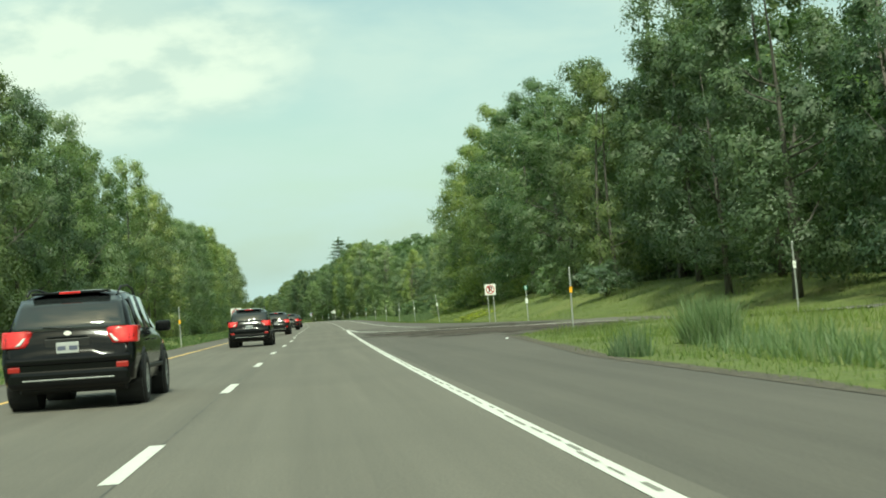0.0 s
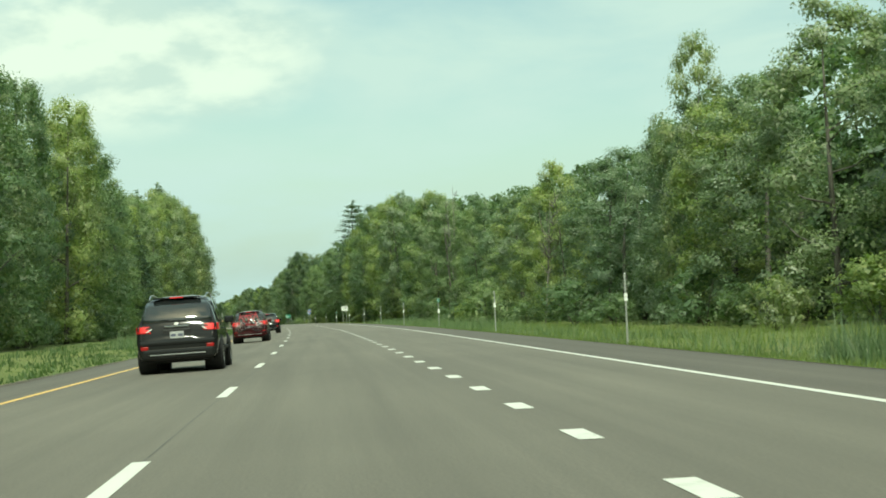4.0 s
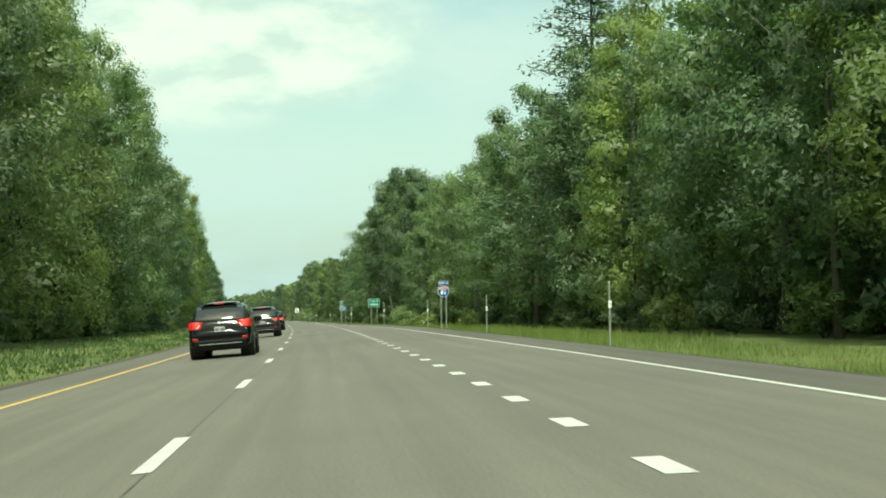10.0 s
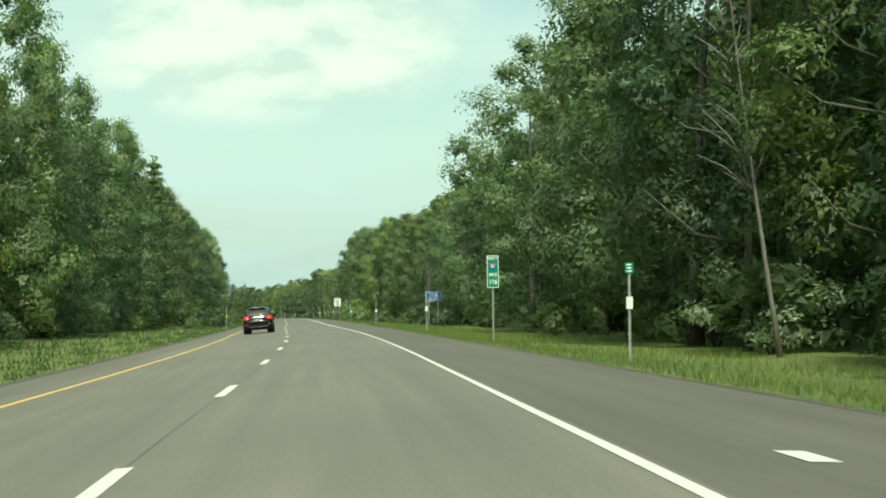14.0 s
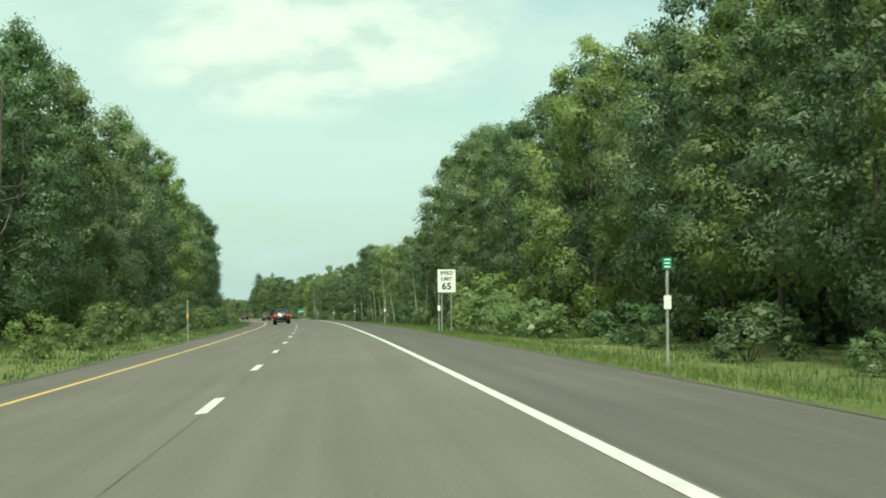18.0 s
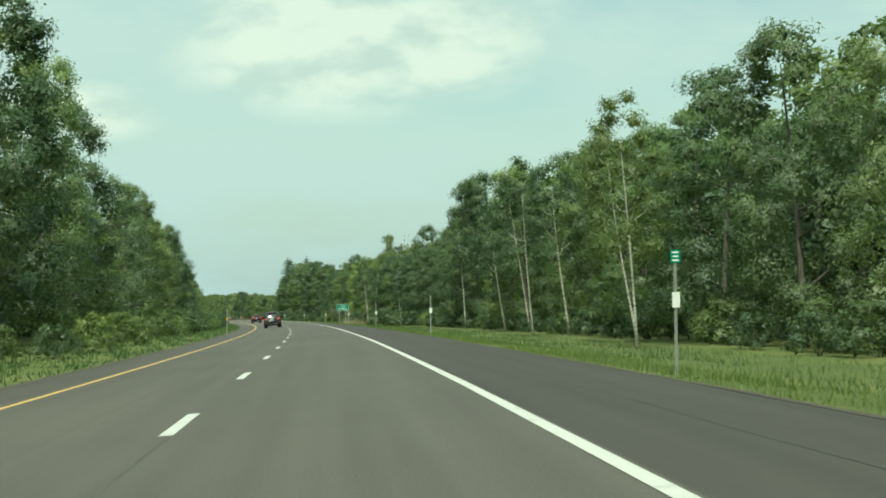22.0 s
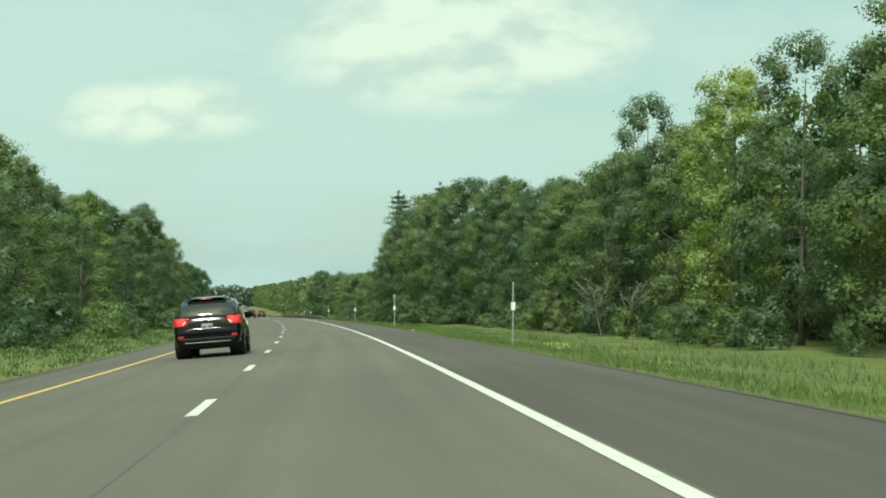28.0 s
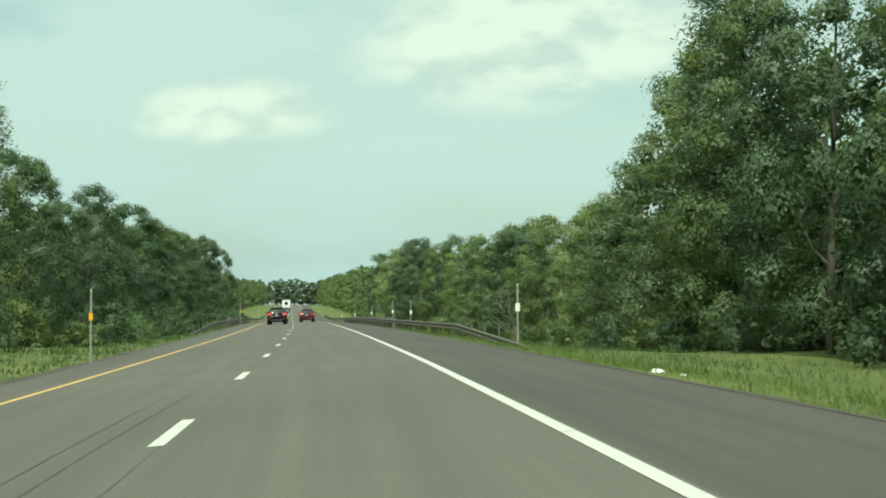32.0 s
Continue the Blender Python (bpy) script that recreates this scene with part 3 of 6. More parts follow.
flat = lambda v: (lambda s: np.full_like(s, v))
marking("yellow_line", -90, 1900, lambda s: YELLOW + drift(s) + np.interp(s, [930, 1040], [0.0, 0.05]), 0.14, M_YELLOW, "solid yellow left edge line on the asphalt")
marking("white_line", -90, 78, lambda s: edge_line(s) + np.interp(s, [40, 60, 75], [0, 0.03, 0.05]), 0.16, M_WHITE, "solid white right edge line on the asphalt")
marking("white_line", 78, 104.5, lambda s: np.interp(s, [78, 90, 97, 104.5], [2.04, 2.045, 2.12, 2.17]), 0.23, M_WHITE, "broad twice-painted white line at the gore's point", 0.006)
marking("white_line", 84, 548, slow_line, 0.13, M_WHITE, "thin white edge line along the merging lane")
marking("white_line", 548, 604, edge_line, 0.095, M_WHITE, "solid white right edge line on the asphalt")
marking("white_line", 604, 1900, edge_line, 0.125, M_WHITE, "solid white right edge line on the asphalt")
for off in (-0.075, 0.075):
    marking("white_line", 36, 104, lambda s, o=off: np.interp(s, [34.5, 48.6, 60.8, 71, 79.5, 84.7, 88, 91, 96, 104], [20.5, 14.6, 9.6, 5.8, 3.6, 2.86, 2.57, 2.44, 2.3, 2.18]) + o, 0.10, M_WHITE, "white gore line of the entrance ramp", 0.016 + 0.001 * (off > 0), 1.0)


def washed_dirt():
    """Brown silt, thick in streaks and thinning out to bare asphalt."""
    m, nt, out = material("washed_silt")
    p = put(nt, "ShaderNodeBsdfPrincipled", Roughness=0.95)
    nt.links.new(ramp(nt, noise_at(nt, 1.1, 6, 0.65), [(0.3, (0.050, 0.039, 0.030)), (0.7, (0.092, 0.074, 0.057))]), p.inputs["Base Color"])
    uv = nt.nodes.new("ShaderNodeUVMap")
    cut = nt.nodes.new("ShaderNodeSeparateXYZ")
    nt.links.new(uv.outputs[0], cut.inputs[0])

    def calc(op, a, b):
        n = nt.nodes.new("ShaderNodeMath")
        n.operation = op
        for k, v in enumerate((a, b)):
            if isinstance(v, (int, float)):
                n.inputs[k].default_value = v
            else:
                nt.links.new(v, n.inputs[k])
        return n.outputs[0]

    rim = calc("SUBTRACT", 1.0, calc("ADD", calc("POWER", cut.outputs[0], 2.0), calc("POWER", cut.outputs[1], 2.0)))
    patch = calc("MULTIPLY", calc("SUBTRACT", noise_at(nt, 0.32, 8, 0.68, stretch=(1.6, 0.55, 1)), 0.47), 3.4)
    thick = put(nt, "ShaderNodeMapRange", From_Min=0.0, From_Max=0.75, To_Min=0.0, To_Max=0.85)
    nt.links.new(calc("ADD", calc("MULTIPLY", rim, 0.75), patch), thick.inputs[0])
    bare = nt.nodes.new("ShaderNodeBsdfTransparent")
    mx = nt.nodes.new("ShaderNodeMixShader")
    nt.links.new(thick.outputs[0], mx.inputs[0])
    nt.links.new(bare.outputs[0], mx.inputs[1])
    nt.links.new(p.outputs[0], mx.inputs[2])
    nt.links.new(mx.outputs[0], out.inputs[0])
    return m


def dirt_mesh():
    """A sheet over the gore's asphalt for the silt that the rain washed out of the bank."""
    a, b = np.meshgrid(np.linspace(-1, 1, 25), np.linspace(-1, 1, 15), indexing="ij")
    S, D = 60 + 19 * a, 8.2 + 5.2 * b - 3.2 * a
    X, Y = xy(S, D)
    Z = cross(S, D) + 0.009
    idx = np.arange(a.size).reshape(a.shape)
    q = np.stack([idx[:-1, :-1], idx[:-1, 1:], idx[1:, 1:], idx[1:, :-1]], -1).reshape(-1, 4)
    me = mesh_of("dirt", np.stack([X, Y, Z], -1).reshape(-1, 3), [tuple(int(v) for v in r) for r in q], washed_dirt(), True)
    layer = me.uv_layers.new(name="UVMap")
    li = np.empty(len(me.loops), np.int32)
    me.loops.foreach_get("vertex_index", li)
    layer.data.foreach_set("uv", np.stack([a.ravel(), b.ravel()], -1)[li].astype(np.float32).ravel())
    return me


tagged(new("dirt_patch", dirt_mesh()), "dark washed dirt spread over the gore asphalt", "dirt patch", kind="stuff")


def lane_line(s):
    return CENTRE + drift(s) + np.interp(s, [10, 22, 48, 58, 72, 84, 93, 129, 200, 329, 400, 520, 745, 840, 900, 1000], [0, .08, .1, .18, .22, .1, 0, -.03, .1, .21, .1, -.05, 0, -.13, -.1, 0])


DASH_N, DASH_S = [-8, 0, 20, 30, 33, 43, 63, 76, 86, 106, 160], [-84.0, 11.3, 247.7, 365.4, 401.7, 520.8, 757.6, 913, 1032.2, 1269.1, 1910]
for k in range(-7, 150):
    s0 = float(np.interp(k, DASH_N, DASH_S))
    tagged(marking("lane_dash", s0 - 1.5, s0 + 1.5, lane_line, 0.15, M_WHITE, "short white lane dash painted on asphalt", 0.005, 1.5), group="lane dashes")
DOT_N, DOT_S = [-5, 0, 34, 58, 70, 83, 106, 119, 127], [106.8, 124.8, 242.5, 319.3, 358.8, 401.4, 475.6, 516.6, 541.8]
for k in range(-5, 127):
    s0 = float(np.interp(k, DOT_N, DOT_S))
    tagged(marking("merge_dash", s0 - 0.45, s0 + 0.45, lambda q: np.interp(q, [100, 130, 240, 340, 420, 480, 530], [2.0, 2.03, 2.1, 2.1, 2.0, 1.86, 1.88]), 0.2, M_WHITE, "small white dash of the merging lane's dotted line", 0.005, 1.0), group="merging lane dashes")

# paint worn off the edge line
rnd = random.Random(14)
for s0 in list(np.arange(2, 78, 0.78)) + list(np.arange(640, 700, 3.1)) + list(np.arange(1150, 1180, 2.7)):
    off = rnd.uniform(-0.012, 0.03)
    tagged(marking("worn_paint", s0, s0 + rnd.uniform(0.35, 0.72), lambda q, o=off: edge_line(q) + o, rnd.uniform(0.02, 0.05), M_WORN, "scuffed bare spot worn into the white line", 0.008, 0.8, "worn paint"), group="worn spots on the edge line")

# lengthwise paving joint beside the lane dashes, and old cracks sealed with tar
marking("paving_joint", -60, 1500, lambda s: lane_line(s) + 0.02 + 0.03 * np.sin(s * 0.21), 0.02, M_JOINT, "dark lengthwise paving joint in the asphalt", 0.0025, 3.0, "paving joint")
for d0 in (-1.87, -2.17):
    rnd = random.Random(int(d0 * -100))
    for i in range(49):
        s0 = 1176 + 1.32 * i + rnd.uniform(-0.12, 0.12)
        off = rnd.uniform(-0.02, 0.02)
        tagged(marking("tyre_mark", s0, s0 + rnd.uniform(0.65, 0.95), lambda q, o=off: np.full_like(q, d0 + o), rnd.uniform(0.08, 0.12), M_SKID, "dark tyre mark of a hopping wheel on the asphalt", 0.003, 0.4, "tyre mark"), group="tyre marks in the passing lane")
    marking("tyre_streak", 1242, 1276, lambda s: d0 - 0.1 + 0.03 * np.sin(s * 0.4), 0.02, M_SKID, "faint long tyre streak on the asphalt", 0.003, 2.0, "tyre mark")
marking("paint_spot", 555.4, 556.1, flat(3.15), 0.22, M_WHITE, "small splash of white paint on the shoulder", 0.006, 0.3, "paint spot")
rnd = random.Random(5)
for s0 in (590, 660, 730, 800, 870, 935, 1010, 1085, 1160, 1235):
    d0 = rnd.uniform(2.5, 4.3)
    marking("pavement_crack", s0, s0 + rnd.uniform(8, 20), lambda q, o=d0, k=rnd.random(): o + 0.06 * np.sin(q * 0.7 + k * 9) * np.sin(q * 0.23), 0.016, M_JOINT, "thin dark crack in the asphalt", 0.004, 0.8, "pavement crack")

# ---------------------------------------------------------------- plants


def leaf_cells(rng, centres, normals, size, slim=0.6):
    """One pointed leaf spray on each centre."""
    n = len(centres)
    nrm = normals / np.linalg.norm(normals, axis=1, keepdims=True)
    r = rng.normal(size=(n, 3))
    u = np.cross(nrm, r)
    u /= np.linalg.norm(u, axis=1, keepdims=True)
    v = np.cross(nrm, u)
    L = size[:, None] if np.ndim(size) else np.full((n, 1), size)
    a, b = u * L * 0.5, v * L * 0.5 * slim * rng.uniform(0.7, 1.25, (n, 1))
    bend = nrm * L * 0.12
    return np.stack([centres - a + bend, centres - b * 0.8 + a, centres + b + a * 0.35], 1).reshape(-1, 3)


def profile(shape, f):
    """A crown's half-width at f of its depth, as a share of the widest."""
    if shape == "round":
        return math.sqrt(max(0.04, 1 - (2 * max(f, 0.2) - 0.72) ** 2 / 1.72)) * min(1.0, 0.74 + 2.0 * f)
    if shape == "slim":
        return 0.74 * math.sqrt(max(0.05, 1 - (2 * f - 0.9) ** 2 / 1.4))
    return (1 - f) ** 0.8 + 0.08


def crown_points(rng, height, radius, low, lobes, twigs, per, edge=False, shape="round", fat=1.0, loose=0.26):
    """Leaf places of a crown: lobes of foliage over its outline, each set with leafy twigs, and coarse sprays inside them."""
    C, N, I, IN = [], [], [], []
    for i in range(lobes):
        f = (i + rng.random()) / lobes
        a = 2.4 * i + rng.normal() * 0.5
        out = np.array([math.cos(a), math.sin(a), 0.0])
        lr = fat * radius * rng.uniform(0.22, 0.36) * (1.08 - 0.38 * f)
        rr = max(0.0, radius * profile(shape, f) * (0.60 + 0.4 * math.sqrt(rng.random())) - 0.55 * lr)
        c = out * rr + np.array([0, 0, low + (height - low) * (0.04 + 0.92 * f)])
        d = rng.normal(size=(twigs, 3)) + out * 0.5 + np.array([0, 0, 0.35 + 0.5 * f])
        d /= np.linalg.norm(d, axis=1, keepdims=True)
        t = c + d * lr * rng.uniform(0.62, 1.12, (twigs, 1)) * np.array([1, 1, 0.82])
        off = np.clip(rng.normal(size=(twigs, per, 3)), -1.7, 1.7) * np.array([1, 1, 0.72])
        p = t[:, None, :] + off * loose * rng.uniform(0.7, 1.3, (twigs, 1, 1)) - d[:, None, :] * np.abs(off[..., :1]) * 0.1
        n = d[:, None, :] * 1.0 + off * 0.30 + out * 0.15 + np.array([0, 0, 0.28])
        C.append(p.reshape(-1, 3))
        N.append(n.reshape(-1, 3))
        k = max(4, twigs * per // 11)
        e = rng.normal(size=(k, 3))
        e /= np.linalg.norm(e, axis=1, keepdims=True)
        I.append(c + e * lr * rng.uniform(0.2, 0.7, (k, 1)) * np.array([1, 1, 0.82]))
        IN.append(e + out * 0.3 + np.array([0, 0, 0.2]))
    C, N, I, IN = (np.concatenate(v) for v in (C, N, I, IN))
    if edge:
        # the side away from the road is thin, as it is in a wood
        away = (C[:, 0] + C[:, 1]) / (1e-6 + 1.414 * np.hypot(C[:, 0], C[:, 1])) > 0.3
        keep = ~away | (rng.random(len(C)) < 0.45)
        C, N = C[keep], N[keep]
    k = height / np.quantile(C[:, 2], 0.9985)
    for P in (C, I):
        P[:, 2] = np.where(P[:, 2] < 0.25, 0.25 + rng.random(len(P)) * 0.4, P[:, 2]) * k
    return C, N, I, IN


def trunk_tubes(rng, height, girth, limbs, low, radius):
    """A bent, tapered trunk and rising limbs."""
    pts, rad = [], []
    bx, by = rng.normal(0, 0.25), rng.normal(0, 0.25)
    for i in range(7):
        f = i / 6
        pts.append((bx * f * f * 2, by * math.sin(f * 2.5), -0.3 + (height * 0.86 + 0.3) * f))
        rad.append(girth * (1.25 if i == 0 else 1 - 0.86 * f))
    tubes = [(pts, rad)]
    for i in range(limbs):
        f = rng.uniform(low / height + 0.05, 0.8)
        k = f * 6
        b = np.array([bx * f * f * 2, by * math.sin(f * 2.5), height * 0.86 * f])
        a = rng.random() * 6.28
        ln = radius * rng.uniform(0.55, 0.95) * (1.1 - 0.6 * f)
        tip = b + np.array([math.cos(a) * ln, math.sin(a) * ln, ln * rng.uniform(0.35, 0.9)])
        mid = (b + tip) / 2 + np.array([0, 0, -0.12 * ln])
        g = girth * (1 - 0.8 * f) * 0.5
        tubes.append(([tuple(b), tuple(mid), tuple(tip)], [g, g * 0.65, g * 0.15]))
    return tubes


class Kind:
    """A kind of tree: its crown and trunk meshes, and the height that they are built to."""

    def __init__(self, crown, trunk, height, word, label):
        self.crown, self.trunk, self.height, self.word, self.label = crown, trunk, height, word, label


def crown_mesh(rng, name, points, leaf, inner, mat):
    C, N, I, IN = points
    cells = np.concatenate([leaf_cells(rng, C, N + rng.normal(size=N.shape) * 0.55, leaf * rng.uniform(0.65, 1.35, len(C))), leaf_cells(rng, I, IN + rng.normal(size=IN.shape) * 0.6, inner * rng.uniform(0.7, 1.3, len(I)), 0.8)])
    return cells_mesh(name, cells, mat, 3, np.concatenate([N, IN]))


def broadleaf(seed, height, radius, low, mat, word, label, lobes=44, twigs=19, per=27, leaf=0.19, shape="round", limbs=7, girth=0.2, bark_mat=None, loose=0.26):
    rng = np.random.default_rng(seed)
    crown = crown_mesh(rng, "crown", crown_points(rng, height, radius, low, lobes, twigs, per, True, shape, 1.0, loose), leaf, 0.32, mat)
    trunk = tubes_mesh("trunk", trunk_tubes(rng, height, girth, limbs, max(low, 1.5), radius), bark_mat or M_BARK)
    return Kind(crown, trunk, height, word, label)


def conifer(seed, height, radius, mat, bare=0.25, tiers=15, open_=False, word="pine_tree", label=""):
    """Whorls of level boughs with brushes of needles."""
    rng = np.random.default_rng(seed)
    cells, tubes = [], trunk_tubes(rng, height * 1.13, 0.2, 0, 1, 1)
    for i in range(tiers):
        f = bare + (1 - bare) * i / tiers
        z = height * f
        boughs = 6 if open_ else 10
        for b in range(boughs):
            a = 6.28 * b / boughs + rng.uniform(-0.5, 0.5) + i * 0.7
            ln = radius * ((1 - f) ** (0.55 if open_ else 0.8) * 0.95 + 0.1) * rng.uniform(0.6, 1.1)
            rise = rng.uniform(0.02, 0.25) if open_ else rng.uniform(-0.15, 0.1)
            tip = np.array([math.cos(a) * ln, math.sin(a) * ln, z + rise * ln])
            tubes.append(([(0, 0, z - 0.1 * ln), tuple(tip)], [0.045, 0.012]))
            n = int(120 * ln / radius + 45)
            k = rng.uniform(0.3, 1.0, (n, 1))
            c = np.array([0, 0, z]) * (1 - k) + tip * k + rng.normal(size=(n, 3)) * np.array([0.26, 0.26, 0.16]) * (0.5 + ln / 3)
            nn = np.tile([0, 0, 1.0], (n, 1)) + rng.normal(size=(n, 3)) * 0.55
            cells.append(leaf_cells(rng, c, nn, 0.32 * rng.uniform(0.6, 1.2, n), 0.42))
    n = 60
    c = np.stack([rng.normal(size=n) * 0.15, rng.normal(size=n) * 0.15, height * rng.uniform(0.93, 1.02, n)], -1)
    cells.append(leaf_cells(rng, c, rng.normal(size=(n, 3)), np.full(n, 0.5), 0.35))
    return Kind(cells_mesh("crown", np.concatenate(cells), mat, 3), tubes_mesh("trunk", tubes, M_BARK, 5), height, word, label)


KINDS = [
    broadleaf(1, 17, 4.6, 0.7, M_LEAF, "maple_tree", "tall dense dark green maple at the wood's edge"),
    broadleaf(2, 17, 4.2, 0.6, M_LEAF, "maple_tree", "full-crowned green maple at the wood's edge", lobes=50, twigs=17),
    broadleaf(3, 16, 4.0, 0.6, M_LEAF2, "ash_tree", "grey-green ash with feathery sprays of leaves", lobes=48, twigs=16, leaf=0.18, loose=0.3),
    broadleaf(4, 16, 4.4, 0.5, M_LEAF2, "ash_tree", "broad pale green ash on the wood's edge"),
    broadleaf(5, 15, 3.7, 0.3, M_LEAF3, "poplar_tree", "slender light green poplar with fluttering leaves", lobes=46, twigs=16, leaf=0.17, shape="slim", loose=0.24),
    broadleaf(6, 15, 3.9, 0.3, M_LEAF3, "poplar_tree", "light green poplar with an open crown", lobes=42, twigs=18, leaf=0.17),
    broadleaf(7, 18, 4.8, 0.8, M_LEAF, "oak_tree", "large spreading dark green oak", lobes=46),
]
# trees whose leaf colour has the wood's shade in it
DARKENED = [
    broadleaf(8, 16, 4.1, 0.6, M_LEAF_SHADE, "alder_tree", "alder with a dense rounded crown, its green darkened as in shade", lobes=46),
    broadleaf(9, 17, 4.4, 0.6, M_LEAF_SHADE, "alder_tree", "alder standing in a close row, its green darkened as in shade", lobes=48),
    broadleaf(10, 15, 3.8, 0.4, M_LEAF_SHADE, "cherry_tree", "wild cherry at the wood's edge, leaves darkened as in shade", lobes=44, leaf=0.18),
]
HIGH = [
    broadleaf(11, 18, 4.5, 2.6, M_LEAF, "maple_tree", "tall maple with a high crown over dark undergrowth", lobes=42, girth=0.15),
    broadleaf(12, 17, 4.2, 2.3, M_LEAF_SHADE, "alder_tree", "alder with a high crown over undergrowth, leaves darkened as in shade", lobes=42, girth=0.14),
    broadleaf(13, 17, 4.0, 2.4, M_LEAF_SHADE, "cherry_tree", "tall wild cherry, its high crown darkened as in shade", lobes=42, girth=0.14),
]
BIRCHES = [
    broadleaf(21, 13, 3.0, 4.6, M_LEAF_SHADE, "birch_tree", "leaning white-barked birch with a thin green crown", lobes=22, twigs=15, per=24, leaf=0.17, limbs=6, girth=0.11, bark_mat=M_BIRCH, loose=0.3),
    broadleaf(22, 14, 2.8, 5.0, M_LEAF_SHADE, "birch_tree", "slim white-barked birch among darker trees", lobes=22, twigs=15, per=24, leaf=0.17, limbs=6, girth=0.10, bark_mat=M_BIRCH, loose=0.3),
]
PINES = [
    conifer(31, 22, 4.2, M_NEEDLE, 0.3, 17, True, "pine_tree", "tall white pine with level open boughs"),
    conifer(32, 16, 3.4, M_NEEDLE, 0.05, 22, False, "spruce_tree", "dark green spruce with dense boughs"),
]


def plant(kind, s, d, height, turn, squeeze=1.0, group="", lean=0.0, sink=0.0):
    top = new(kind.word)
    k = height / kind.height
    top.matrix_world = place(s, d, -sink) @ Matrix.Rotation(lean, 4, "Y") @ Matrix.Rotation(turn, 4, "Z") @ Matrix.Diagonal((k * squeeze, k * squeeze, k, 1))
    part("trunk", kind.trunk, top)
    part("crown", kind.crown, top)
    tagged(top, kind.label, kind.word.split("_")[0] + " tree", group)
    return top


# height of the trees' tops along both edges of the road, and of the tall trees further back
TOP_R = np.array([(20, 15), (75, 15), (100, 16), (125, 19), (150, 21), (172, 21), (185, 16), (200, 13.8), (240, 12.3), (285, 12.2), (312, 13.5), (335, 15.5), (360, 18.5), (385, 20.5),
                  (410, 23), (437, 24), (460, 22), (490, 22), (512, 19.5), (532, 15.5), (555, 17), (580, 21), (605, 23), (635, 19.5), (660, 17.5), (685, 15.3), (708, 12.5), (730, 14),
                  (755, 16), (790, 17.7), (850, 18.6), (866, 18), (875, 14.6), (888, 13.6), (905, 13), (960, 13.6), (990, 14.6), (1012, 16.6), (1035, 15.6), (1055, 11.7), (1085, 10.9), (1110, 12.6), (1135, 13.3),
                  (1165, 13.1), (1185, 11.6), (1205, 11.6), (1235, 14.6), (1260, 16.8), (1300, 17.5), (1318, 15), (1335, 11.2), (1345, 11), (1400, 11.4), (1450, 14.6), (1500, 15), (1600, 13.6), (1800, 13.2), (2300, 16)])
TOP_L = np.array([(60, 17), (100, 19), (160, 20), (200, 18.4), (235, 19.2), (270, 21), (300, 21.3), (325, 17.2), (350, 19), (390, 22), (420, 26), (470, 27), (500, 26.2), (535, 27), (560, 21.5),
                  (590, 23), (625, 25), (650, 21), (680, 20.5), (710, 19.5), (735, 18.2), (800, 18.5), (880, 18.6), (930, 18), (955, 16.5), (975, 12.7), (1010, 13.6), (1060, 15), (1085, 14.6),
                  (1105, 13.2), (1130, 12.2), (1160, 10.8), (1210, 11.4), (1235, 12.1), (1265, 13.8), (1300, 13.6), (1335, 12.5), (1365, 12), (1410, 12.2), (1470, 15), (1530, 13.5), (1600, 11), (2300, 11.5)])
BACK_R = np.array([(120, 26), (240, 24), (280, 21.5), (400, 21), (440, 25), (560, 28), (740, 27), (760, 24), (800, 27), (880, 27), (900, 20.5), (1000, 21), (1090, 22), (1130, 19.3), (1300, 19.3), (1390, 17), (1450, 13.5), (1900, 14)])
LAT_R = np.array([(0, 25), (60, 22.5), (180, 21.5), (230, 22), (420, 22), (500, 20.5), (540, 16.5), (640, 16.5), (662, 19), (690, 19), (702, 16.5), (730, 17), (800, 17.5), (860, 16.5), (905, 20.5), (1100, 21), (1250, 22), (1310, 19), (1400, 20), (1500, 15), (1600, 12.5), (2300, 11.5)])
LAT_L = np.array([(0, -22), (230, -21.5), (300, -21.5), (420, -21.5), (500, -19.5), (660, -19), (700, -17), (800, -17.5), (1000, -17.5), (1300, -18.5), (1400, -17), (1560, -14), (2300, -13)])


def along(table, s):
    return np.interp(s, table[:, 0], table[:, 1])


